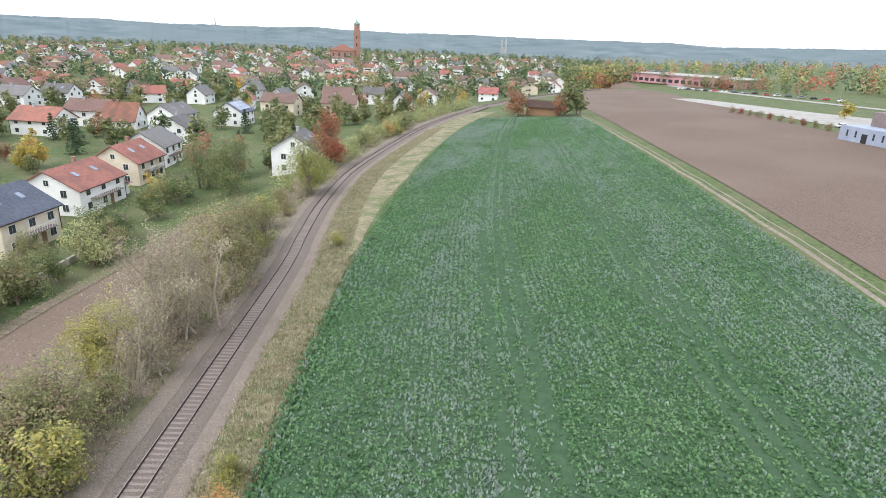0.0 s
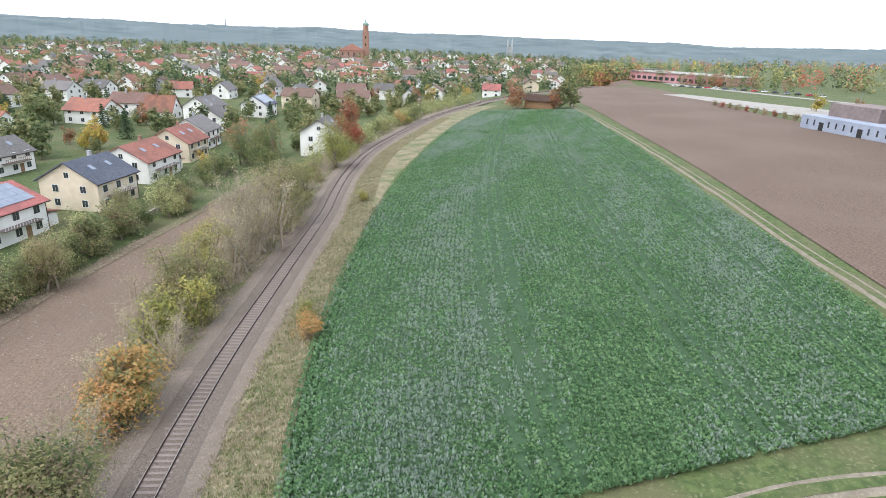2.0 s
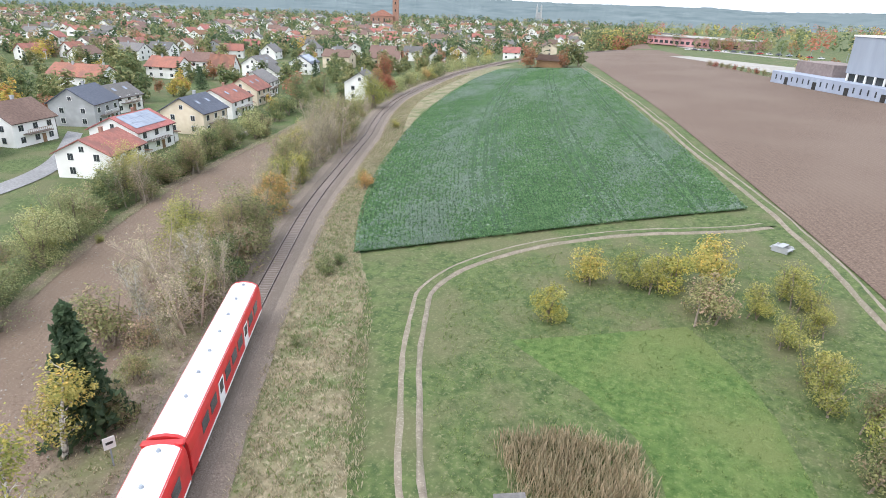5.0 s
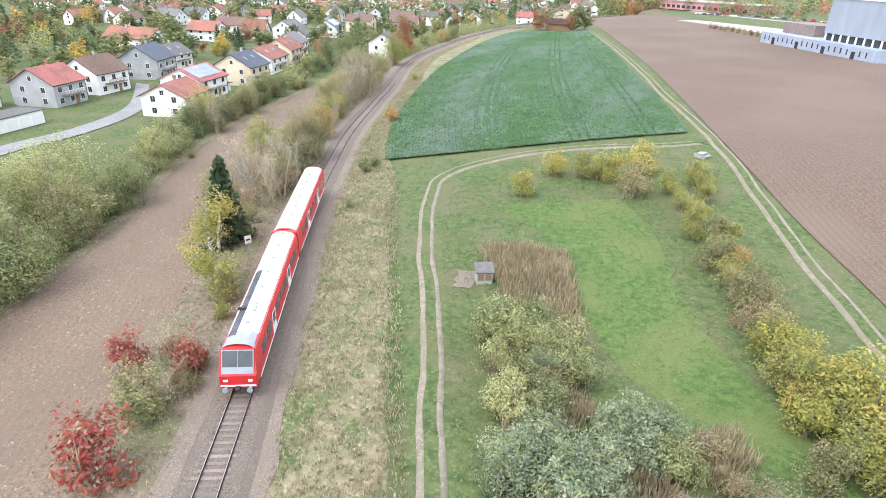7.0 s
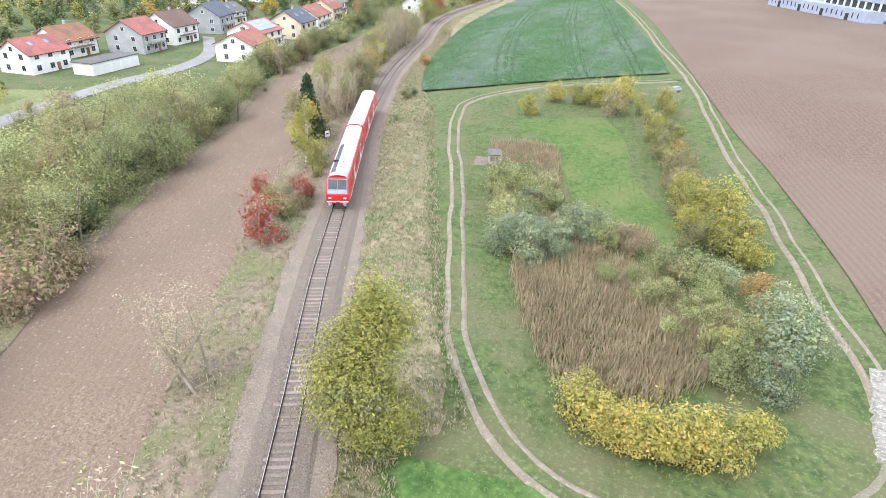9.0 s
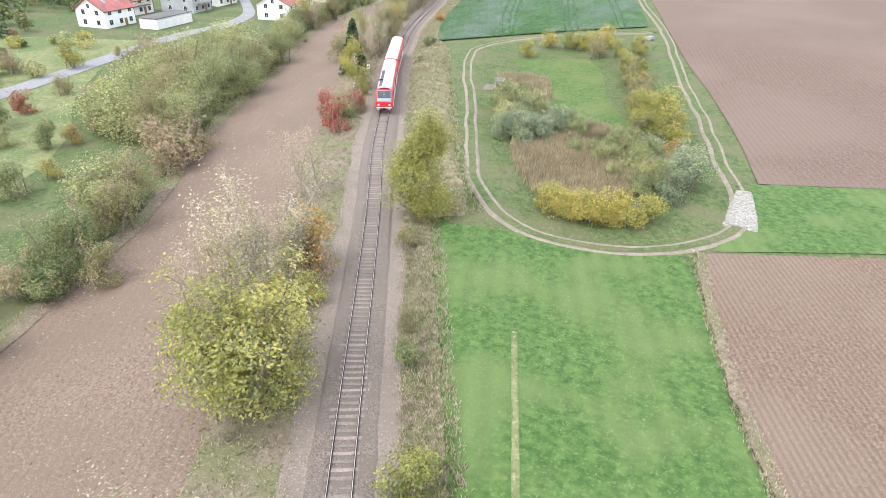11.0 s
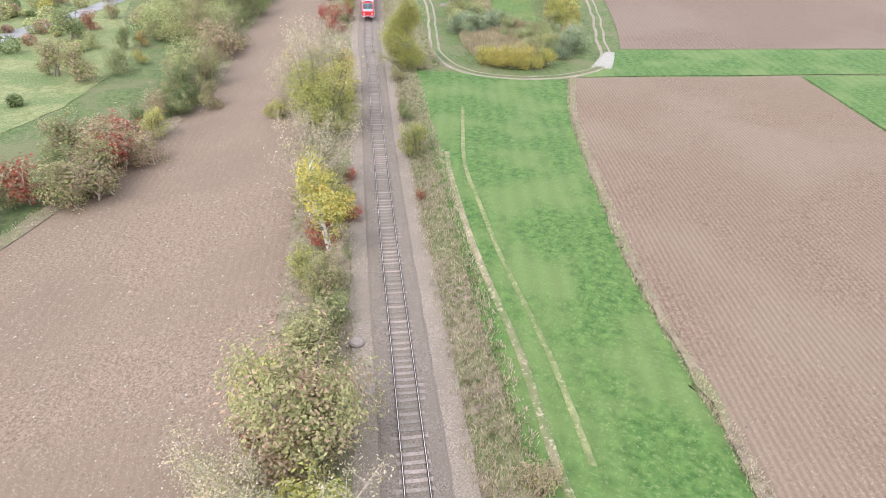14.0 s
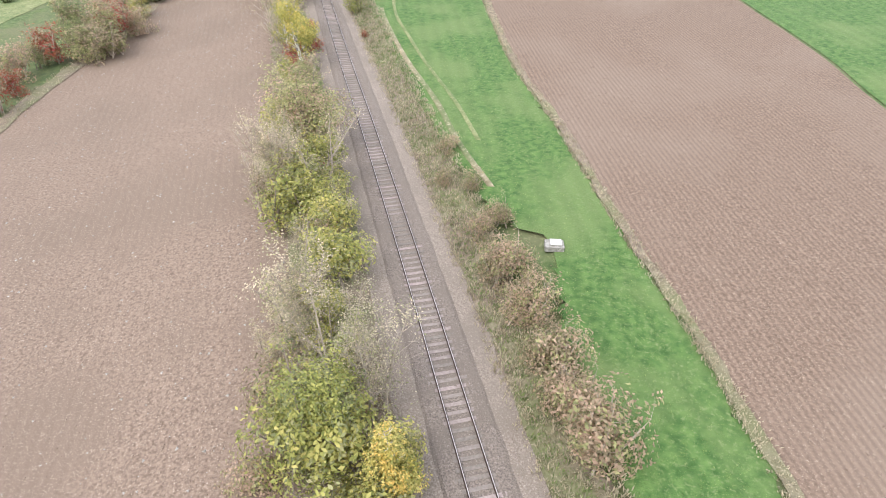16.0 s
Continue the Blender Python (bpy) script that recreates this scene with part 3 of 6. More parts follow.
def limbs(r, h, n, spread, base=0.15, thick=0.05, stems=1, sub=3):
    """A trunk or several stems with limbs and twigs; returns tubes and twig ends."""
    out, ends = [], []
    for s in range(stems):
        lean = r.normal(0, 0.10 if stems == 1 else 0.22, 2)
        p = np.array([*(r.normal(0, 0.03 if stems == 1 else 0.12, 2) * h), -0.1])
        top = np.array([lean[0] * h, lean[1] * h, h * (0.9 + 0.1 * r.random())])
        mid = (p + top) / 2 + np.array([*r.normal(0, 0.03, 2), 0]) * h
        out += [tube(p, mid, thick * h * 0.5, thick * h * 0.32, 6), tube(mid, top, thick * h * 0.32, thick * h * 0.06, 5)]
        for k in range(n // stems):
            t = base + (1 - base) * (k + r.random()) / (n // stems)
            q = p + (mid - p) * (2 * t) if t < 0.5 else mid + (top - mid) * (2 * t - 1)
            az = r.random() * 6.28
            ln = spread * h * (1.05 - 0.75 * t) * (0.6 + 0.5 * r.random())
            e = q + np.array([math.cos(az), math.sin(az), 0.5 + 0.7 * t]) * ln * 0.85
            out.append(tube(q, e, thick * h * 0.16 * (1.1 - t * 0.6), thick * h * 0.03))
            ends.append(e)
            for j in range(sub):
                w0 = q + (e - q) * (0.3 + 0.7 * r.random())
                w1 = w0 + r.normal(0, 1, 3) * ln * 0.28 + np.array([0, 0, ln * 0.22])
                out.append(tube(w0, w1, thick * h * 0.05, thick * h * 0.012, 3))
                ends.append(w1)
    return out, np.array(ends)


def crown_points(r, h, n, width, base, lobes):
    """Points in clumps on the skin of several uneven lobes."""
    c = []
    for k in range(lobes):
        t = (k + 0.5) / lobes
        az, rad = k * 2.4 + r.random(), width * h * 0.5 * math.sqrt(r.random()) * 0.75
        zc = h * (base + (0.93 - base) * (0.15 + 0.75 * ((k * 0.618) % 1)))
        taper = math.sqrt(max(0.15, 1 - ((zc / h - base) / (1.05 - base)) ** 2))
        c.append((math.cos(az) * rad * taper, math.sin(az) * rad * taper, zc, h * width * (0.20 + 0.12 * r.random())))
    c = np.array(c)
    k = r.integers(0, lobes, n)
    d = r.normal(size=(n, 3))
    d /= np.linalg.norm(d, axis=1)[:, None]
    clump = r.normal(size=(90, 3))
    clump /= np.linalg.norm(clump, axis=1)[:, None]
    j = (d @ clump.T).argmax(1)
    keep = r.random(n) < (0.35 + 0.65 * ((j * 37) % 10 / 9))
    d = d * 0.6 + clump[j] * 0.4
    p = c[k, :3] + d * (c[k, 3] * (0.45 + 0.63 * r.random(n) ** 0.6))[:, None] * np.array([1, 1, 0.9])
    p = p[keep & (p[:, 2] > 0.05 * h)]
    return p


def plant(kind, seed, tall=False):
    """Builds one plant of a kind at the origin: (thing, its height)."""
    r = np.random.default_rng(seed + 100)
    spec = {  # height, leaves, leaf size, width, base, lobes, leaf material, second leaf material, bark, stems
        "yellow": (5, 3000, 0.17, 0.95, 0.12, 11, "leaf_yellow", "leaf_olive", "bark", 4),
        "gold": (4, 2600, 0.16, 1.15, 0.08, 10, "leaf_yellow", "leaf_gold", "bark", 5),
        "olive": (6, 3200, 0.19, 0.95, 0.10, 12, "leaf_olive", "leaf_brown", "bark", 4),
        "green": (6, 3200, 0.2, 0.95, 0.12, 12, "leaf_green", "leaf_olive", "bark", 3),
        "willow": (6, 3600, 0.2, 1.2, 0.05, 13, "leaf_willow", "leaf_olive", "bark", 6),
        "grey_willow": (5, 3200, 0.18, 1.25, 0.05, 12, "leaf_grey", "leaf_willow", "bark", 6),
        "brown": (3.5, 2000, 0.15, 1.3, 0.04, 10, "leaf_brown", "leaf_olive", "twig", 6),
        "red": (3, 1800, 0.14, 1.1, 0.05, 9, "leaf_red", "leaf_brown", "twig", 5),
        "orange": (5, 2600, 0.17, 0.9, 0.1, 10, "leaf_orange", "leaf_olive", "bark", 3),
        "redtree": (15, 5200, 0.34, 0.72, 0.16, 14, "leaf_rust", "leaf_red", "bark", 1),
        "bigyellow": (13, 42000, 0.15, 0.76, 0.0, 46, "leaf_yellow", "leaf_olive", "bark", 1),
        "birch": (9.5, 3200, 0.17, 0.52, 0.18, 12, "leaf_yellow", "leaf_gold", "birch_bark", 1),
        "barebirch": (8, 2000, 0.1, 0.6, 0.2, 10, "leaf_cream", "leaf_olive", "birch_bark", 2),
        "bare": (8, 2600, 0.095, 0.8, 0.08, 10, "leaf_cream", "leaf_olive", "twig", 5),
        "far_green": (9, 900, 0.5, 0.8, 0.14, 9, "leaf_green", "leaf_olive", "bark", 1),
        "far_olive": (9, 900, 0.5, 0.85, 0.14, 9, "leaf_olive", "leaf_green", "bark", 1),
        "far_gold": (8, 800, 0.45, 0.75, 0.16, 8, "leaf_gold", "leaf_orange", "bark", 1),
        "far_rust": (8, 800, 0.45, 0.8, 0.16, 8, "leaf_rust", "leaf_brown", "bark", 1),
    }
    names = {"willow": "willow_bush", "grey_willow": "willow_bush", "bare": "bare_bush", "brown": "withered_bush", "birch": "birch_tree", "barebirch": "birch_tree", "redtree": "tree", "bigyellow": "tree", "conifer": "spruce_tree", "far_conifer": "spruce_tree"}
    if kind in ("conifer", "far_conifer"):
        h, tiers = (10.8, 17) if kind == "conifer" else (12, 11)
        root = empty("spruce_tree", 0, 0, 0)
        mesh_ob("trunk", *tube(np.array([0, 0, -0.2]), np.array([0, 0, h * 0.98]), 0.2, 0.02, 7), M["bark"], root)
        pts = []
        for k in range(tiers):
            t = k / tiers
            rad = (1 - t) * h * 0.31 + 0.2
            for b in range(12 if kind == "conifer" else 8):
                az = b * 6.283 / (12 if kind == "conifer" else 8) + k * 0.7 + r.normal(0, 0.1)
                rr = rad * (0.8 + 0.35 * r.random())
                s = np.linspace(0.12, 1, 16 if kind == "conifer" else 7)[:, None]
                e = np.array([math.cos(az) * rr, math.sin(az) * rr, -rr * 0.38])
                pts.append(np.array([0, 0, h * (0.06 + 0.94 * t) + 0.2]) + s * e + r.normal(0, 0.07, (len(s), 3)))
        v, f = leaf_cloud(np.vstack(pts), 0.38 if kind == "conifer" else 0.5, r, 0.6)
        mesh_ob("crown", v, f, M["needle"], root)
        return root, h
    h, n, size, width, base, lobes, m1, m2, bark, stems = spec[kind]
    n, size = (n, size) if kind.startswith("far") else (int(n * 1.2), size * (0.78 if h < 10 else 0.85))
    if tall:
        h, n, lobes, base = h * 1.9, int(n * 3.0), lobes + 9, base * 0.6
    far = kind.startswith("far")
    tree = far or stems == 1 or h > 10
    root = empty(names.get(kind, "tree" if tree else "shrub"), 0, 0, 0)
    bare = kind in ("bare", "barebirch")
    wood, ends = limbs(r, h, {True: 78, False: 22}[bare] if not far else 7, width * 0.42, base, 0.032 if bare else 0.045 if stems > 1 else 0.055, stems, 8 if bare else 2)
    v, f = join(wood)
    mesh_ob("trunk", v, f, M[bark], root)
    if bare:
        p = ends[r.integers(0, len(ends), n)] + r.normal(0, 0.25, (n, 3))
    else:
        p = crown_points(r, h, n, width, base, lobes)
        q = ends[r.integers(0, len(ends), n // 6)] + r.normal(0, 0.05 * h, (n // 6, 3))
        p = np.vstack([p, q])
    out = p - np.array([0, 0, h * 0.42])
    out /= np.linalg.norm(out, axis=1)[:, None] + 1e-9
    out[:, 2] += 0.35
    v, f = leaf_cloud(p, size, r, 0.25, out)
    patch = np.array([noise.noise((x * 6 / h, y * 6 / h, z * 6 / h + seed)) for x, y, z in p])
    ob = mesh_ob("crown" if tree else "foliage", v, f, [M[m1], M[m2]], root)
    idx = ((patch + r.normal(0, 0.25, len(p))) > 0.22).astype(np.int32)
    ob.data.polygons.foreach_set("material_index", idx)
    return root, h


LABELS = {
    "yellow": ("yellow-green autumn shrub with dense small leaves", "shrub"), "gold": ("golden yellow autumn shrub of the pond hedge", "shrub"),
    "olive": ("olive green shrub thinning out in autumn", "shrub"), "green": ("dark green leafy garden shrub", "shrub"),
    "willow": ("broad grey-green willow bush", "willow"), "grey_willow": ("silvery grey willow bush beside the reeds", "willow"),
    "brown": ("low brown withered shrub on the verge", "shrub"), "red": ("small red autumn shrub beside the track", "shrub"),
    "orange": ("orange autumn shrub among olive bushes", "shrub"), "redtree": ("tall tree with rust red autumn leaves", "tree"),
    "bigyellow": ("large round yellow-green tree close to the rails", "tree"), "birch": ("slender birch with a white trunk and yellow leaves", "birch"),
    "barebirch": ("almost leafless birch with pale twigs", "birch"), "bare": ("nearly bare grey-brown bush with thin twigs", "shrub"),
    "conifer": ("dark green spruce beside the railway", "spruce"), "far_conifer": ("dark spruce standing among the houses", "spruce"),
    "far_green": ("green broadleaf tree among the houses", "tree"), "far_olive": ("olive autumn tree among the houses", "tree"),
    "far_gold": ("golden autumn tree among the houses", "tree"), "far_rust": ("rust brown autumn tree among the houses", "tree"),
}
STOCK, USED = {}, {}


def put_plant(kind, x, y, h, z=None):
    k = USED.get(kind, 0)
    USED[kind] = k + 1
    key = (kind, k % (3 if kind in ("yellow", "olive", "bare", "willow", "green", "gold", "far_green", "far_olive") else 1))
    tall = kind in ("yellow", "olive", "willow", "green", "birch", "orange") and h > (7.0 if kind != "birch" else 99)
    key = (*key, tall)
    z = g1(x, y) - 0.05 if z is None else z
    turn = (k * 137.5) % 360
    if key not in STOCK:
        ob, base = plant(kind, key[1] * 17 + len(kind), tall)
        STOCK[key] = (ob, base)
        tagged(ob, *LABELS[kind], group=LABELS[kind][1] + "s of the valley")
        s = h / base
        ob.matrix_basis = pose(x, y, z, 0, 0, turn)
        ob.scale = (s * (0.92 + 0.16 * ((k * 7) % 5) / 4),) * 2 + (s,)
        return ob
    ob, base = STOCK[key]
    c = copy_thing(ob, Matrix.Identity(4))
    s = h / base
    c.matrix_basis = pose(x, y, z, 0, 0, turn)
    c.scale = (s * (0.9 + 0.22 * ((k * 7) % 5) / 4),) * 2 + (s,)
    return c


for x, y, h in [(-58.5, 76.1, 11.8), (-58.2, 63.4, 5.8), (-39.1, 14.9, 8.3), (-32.2, 15.1, 6.6), (-59.5, 76.1, 11.5), (-14.6, -26.1, 4.5), (-36.9, 22.1, 5.9), (10.4, -78.8, 11.9), (28.1, -103.4, 9.4), (1.3, -57.9, 7.9), (46.2, -139.3, 7.6), (50.0, -140.1, 7.9), (55.9, -155.9, 8.2), (62.9, -160.2, 8.1), (46.2, -140.3, 5.3)]:
    put_plant("bare", x, y, h)
for x, y, h in [(-60.2, 68.3, 7.7), (-77.4, 135.1, 11.0), (-95.6, 203.9, 4.0), (-92.7, 217.2, 5.1), (-44.7, 23.8, 8.3), (-18.2, -16.0, 4.5), (19.3, -88.2, 10.1), (32.0, -105.4, 3.3), (34.9, -117.0, 3.3), (56.0, -149.7, 5.5), (60.8, -164.3, 8.2), (50.0, -141.1, 5.8), (61.8, -164.3, 5.5)]:
    put_plant("yellow", x, y, h)
for x, y, h in [(-54.0, 55.4, 5.1), (-64.2, 90.7, 10.0), (-68.9, 103.2, 7.9), (-37.9, 25.9, 8.7), (-54.4, 58.5, 8.6), (-67.1, 98.5, 8.9), (-12.1, -30.9, 4.2), (-38.7, 28.2, 7.2), (27.1, -100.3, 4.6), (45.4, -132.3, 9.4), (37.8, -118.1, 3.2), (40.5, -122.6, 3.1)]:
    put_plant("olive", x, y, h)
for x, y, h in [(-74.3, 105.9, 4.9), (-93.3, 212.2, 5.6), (-44.9, 41.2, 6.3)]:
    put_plant("orange", x, y, h)
for x, y, h in [(-98.6, 136.7, 12.0), (-93.0, 191.2, 5.0), (-94.2, 229.4, 5.8)]:
    put_plant("green", x, y, h)
for x, y, h in [(-87.0, 161.0, 13.5)]:
    put_plant("redtree", x, y, h)
for x, y, h in [(-27.3, -4.8, 10.8)]:
    put_plant("conifer", x, y, h)
for x, y, h in [(-21.1, -14.9, 9.6), (35.0, -112.5, 9.9), (-26.6, -6.9, 7.8), (65.9, -165.5, 6.1)]:
    put_plant("birch", x, y, h)
for x, y, h in [(-35.6, 14.0, 7.8)]:
    put_plant("barebirch", x, y, h)
for x, y, h in [(-9.5, -37.0, 5.4), (-12.7, -26.0, 3.4), (29.1, -98.3, 1.5), (31.3, -102.8, 1.8), (34.0, -106.5, 2.0), (41.4, -132.3, 2.3)]:
    put_plant("red", x, y, h)
for x, y, h in [(-40.0, 60.0, 2.6), (-56.7, 107.8, 2.4), (33.0, -89.3, 4.3)]:
    put_plant("yellow", x, y, h)
for x, y, h in [(-25.7, 24.8, 2.4), (-25.4, 27.6, 1.8), (-20.0, 10.7, 1.3), (27.0, -79.1, 2.5)]:
    put_plant("green", x, y, h)
for x, y, h in [(-40.0, 60.9, 1.4), (24.9, -75.5, 2.2), (18.2, -63.3, 2.5)]:
    put_plant("olive", x, y, h)
for x, y, h in [(15.9, -56.4, 11.4)]:
    put_plant("bigyellow", x, y, h)
for x, y, h in [(38.4, -99.6, 1.3)]:
    put_plant("red", x, y, h)
for x, y, h in [(71.2, -150.5, 3.3), (68.2, -146.3, 3.4), (73.1, -154.7, 3.3), (76.1, -159.9, 4.4), (66.2, -141.0, 1.8), (70.2, -147.5, 1.7), (74.1, -157.7, 3.4), (59.3, -129.9, 1.9), (63.2, -135.9, 1.9)]:
    put_plant("brown", x, y, h)
for x, y, h in [(-47.3, -35.6, 8.3), (-50.6, -8.0, 8.3), (-53.6, -26.4, 10.8), (-67.5, -26.7, 7.8), (-74.8, 44.8, 6.1), (-81.3, 62.2, 6.6), (-36.2, -48.1, 8.6), (-48.5, -18.0, 9.1), (-1.0, -106.8, 6.4), (-36.8, -78.2, 6.4), (-44.2, -77.4, 6.6), (-46.5, -50.1, 4.5), (-79.7, 53.8, 5.9), (-80.4, 61.2, 8.2), (-86.5, 73.3, 5.8), (-97.9, 92.1, 5.4), (-99.3, 91.1, 4.5)]:
    put_plant("olive", x, y, h)
for x, y, h in [(-40.6, -31.9, 9.9), (-43.8, -21.0, 10.1), (-54.8, 3.6, 7.4), (-58.9, -13.7, 9.2), (-61.8, -2.9, 8.9), (-35.1, -71.3, 4.8), (-52.0, -37.8, 6.0)]:
    put_plant("willow", x, y, h)
for x, y, h in [(-35.0, -40.8, 4.7), (-11.6, -80.1, 7.3), (-9.6, -84.1, 3.7), (-47.2, -58.6, 4.8), (-62.7, -57.9, 6.7), (-89.1, 81.4, 3.7), (-85.1, 69.1, 5.0), (-96.1, 104.7, 6.5), (-101.6, 105.6, 5.2), (-100.7, 117.2, 6.3), (-104.4, 127.7, 6.7), (-109.1, 151.7, 10.2), (-108.1, 141.2, 10.6), (-97.0, 103.7, 6.1)]:
    put_plant("green", x, y, h)
for x, y, h in [(-68.9, 22.1, 6.0), (-64.8, 27.3, 1.4), (-6.7, -92.0, 4.5), (-36.0, -65.4, 3.0), (-82.0, 48.6, 8.5)]:
    put_plant("yellow", x, y, h)
for x, y, h in [(-27.6, -48.1, 3.6), (-24.1, -56.5, 4.5), (-4.8, -98.0, 4.3), (0.9, -109.7, 5.1), (-23.3, -68.7, 4.7), (-25.9, -54.4, 7.1)]:
    put_plant("brown", x, y, h)
for x, y, h in [(-2.7, -103.1, 5.4), (-66.4, -50.1, 4.2)]:
    put_plant("red", x, y, h)
for x, y, h in [(-45.4, -55.6, 3.3)]:
    put_plant("orange", x, y, h)
for x, y, h in [(-76.9, 40.0, 5.2), (-73.9, 43.8, 7.9)]:
    put_plant("bare", x, y, h)
# the pond hollow: hedge, willows and yellow bushes round the reeds
for x, y, h in [(0.8, 23.3, 3.7), (2.9, 32.2, 4.0), (11.3, 33.6, 4.3), (15.4, 36.3, 5.1), (30.9, -5.5, 4.1), (32.2, -11.3, 3.0), (35.5, -8.8, 3.3), (29.3, -49.5, 3.3), (31.5, -50.0, 3.0), (33.5, -50.2, 3.7), (35.4, -49.7, 3.9), (37.2, -49.1, 3.6), (39.1, -47.2, 3.2), (35.6, -12.0, 5.8)]:
    put_plant("gold", x, y, h)
for x, y, h in [(7.0, 33.1, 4.0), (9.3, 32.9, 3.7), (22.4, 35.5, 3.8), (21.8, 25.9, 3.2), (24.4, 29.0, 3.3), (23.4, 17.9, 3.5), (33.6, -8.5, 3.6), (34.0, -14.3, 3.6), (36.3, -14.6, 4.3), (32.4, -10.5, 4.7), (38.1, -18.8, 4.6), (28.1, -48.2, 2.7), (37.3, -37.3, 3.1), (28.4, -46.4, 2.2)]:
    put_plant("yellow", x, y, h)
for x, y, h in [(15.3, 28.4, 4.9), (25.7, 10.4, 4.4), (28.2, 3.8, 3.4), (29.8, 6.4, 3.5), (32.7, -19.5, 3.5), (14.9, -16.4, 2.6), (32.5, -27.5, 3.0), (37.3, -34.5, 2.6)]:
    put_plant("olive", x, y, h)
for x, y, h in [(28.2, 11.0, 3.2), (39.1, -28.7, 3.7), (39.7, -33.1, 1.9)]:
    put_plant("orange", x, y, h)
for x, y, h in [(9.2, -11.9, 5.0), (11.4, -9.7, 4.4), (26.4, -29.7, 2.5), (30.4, -32.3, 2.8), (33.8, -26.9, 3.8), (35.2, -28.1, 3.4), (34.5, -33.1, 3.1), (38.3, -38.3, 3.1), (36.2, -37.5, 2.4), (9.5, -10.6, 3.9), (11.7, -9.0, 3.2), (30.6, -26.5, 2.6)]:
    put_plant("willow", x, y, h)
for x, y, h in [(18.2, -28.6, 4.4), (20.1, -26.8, 3.6), (20.9, -20.0, 3.7), (22.8, -19.5, 3.0), (41.7, -36.6, 5.1), (40.7, -40.9, 4.0), (39.9, -31.3, 2.7), (36.4, -26.6, 3.0), (14.0, -15.9, 3.5), (20.7, -20.0, 3.7), (23.0, -19.8, 3.6)]:
    put_plant("grey_willow", x, y, h)
for x, y, h in [(28.4, -0.7, 1.9), (30.6, 2.1, 3.3), (26.1, -19.5, 2.4), (24.5, -25.4, 1.9), (29.8, -23.3, 2.5), (27.6, -22.5, 2.2)]:
    put_plant("brown", x, y, h)
# closing the gaps in the hedges, the scrub and the pond hollow
for x, y, h in [(-38.0, 24.1, 7.3), (-32.9, 12.3, 5.6), (-61.5, 86.7, 8.5), (-39.8, 25.5, 6.3), (-64.5, 91.7, 9.1), (-54.2, 56.2, 5.0), (-11.2, -102.6, 6.4), (-1.6, -111.7, 5.1), (-1.5, -108.9, 4.7), (-15.9, -71.3, 7.4), (37.6, -117.4, 3.6), (41.4, -125.2, 4.2), (44.7, -130.6, 4.5), (46.3, -134.4, 4.1), (40.3, -125.1, 4.2), (-7.2, -79.8, 4.7), (-36.8, 4.5, 6.1)]:
    put_plant("olive", x, y, h)
for x, y, h in [(-31.9, 9.1, 7.4), (-36.2, 16.7, 6.2), (-44.6, 17.2, 4.9), (-47.2, 47.4, 6.1), (-55.3, 69.3, 9.4), (-57.0, 55.3, 5.4), (-61.0, 78.3, 8.4), (-54.1, 50.5, 4.9), (-55.0, 65.8, 4.1), (-58.0, 76.9, 8.6), (26.8, -101.1, 8.6), (11.9, -77.7, 9.1), (11.0, -80.5, 7.6), (6.3, -74.1, 6.3), (-14.7, -26.2, 4.3), (-11.7, -30.2, 3.5), (-45.5, 40.2, 6.8), (-59.6, 81.5, 9.1), (57.0, -156.6, 7.0), (43.8, -138.4, 7.2), (60.5, -156.9, 5.9), (43.7, -138.2, 5.9)]:
    put_plant("bare", x, y, h)
for x, y, h in [(-50.4, 29.0, 4.6), (-51.3, 56.0, 5.6), (-61.4, 69.5, 4.1), (-50.4, 56.2, 3.4), (18.8, -86.0, 9.3), (15.8, -76.0, 3.3), (-15.8, -18.7, 1.9), (60.0, -163.0, 4.4), (65.2, -163.7, 4.2), (48.5, -143.7, 5.6), (52.8, -144.5, 4.9), (53.5, -145.5, 5.1), (-59.7, 67.8, 4.0), (-51.6, 57.0, 3.1), (36.6, -117.6, 2.4)]:
    put_plant("yellow", x, y, h)
for x, y, h in [(40.3, -120.9, 2.7), (-12.5, -25.3, 1.9), (-40.6, 29.6, 6.6), (-35.6, -39.7, 4.9), (-14.8, -77.1, 5.6), (-10.3, -83.6, 3.9), (-11.4, -31.7, 3.4)]:
    put_plant("green", x, y, h)
for x, y, h in [(-1.2, -99.3, 4.2), (-5.8, -100.4, 5.7), (-1.3, -106.9, 4.5), (-27.6, -48.9, 5.5), (-34.2, 15.4, 3.5), (-33.1, 5.7, 2.9), (-11.2, -27.9, 2.0), (67.8, -147.4, 2.8), (70.0, -150.6, 2.6), (72.2, -154.3, 2.9), (74.0, -157.5, 2.7), (75.5, -160.2, 2.7), (65.3, -142.4, 2.5), (60.2, -134.9, 1.6), (66.4, -140.8, 2.4)]:
    put_plant("brown", x, y, h)
for x, y, h in [(-12.7, -25.4, 2.4), (-12.5, -27.1, 1.8), (-18.2, -27.1, 3.4), (-7.1, -97.1, 4.5), (-1.7, -124.2, 3.6), (41.1, -132.6, 2.0)]:
    put_plant("red", x, y, h)
for x, y, h in [(-44.2, 38.5, 4.9), (-45.4, 40.7, 5.6), (-37.6, 56.7, 3.2), (12.1, -71.9, 7.0)]:
    put_plant("orange", x, y, h)
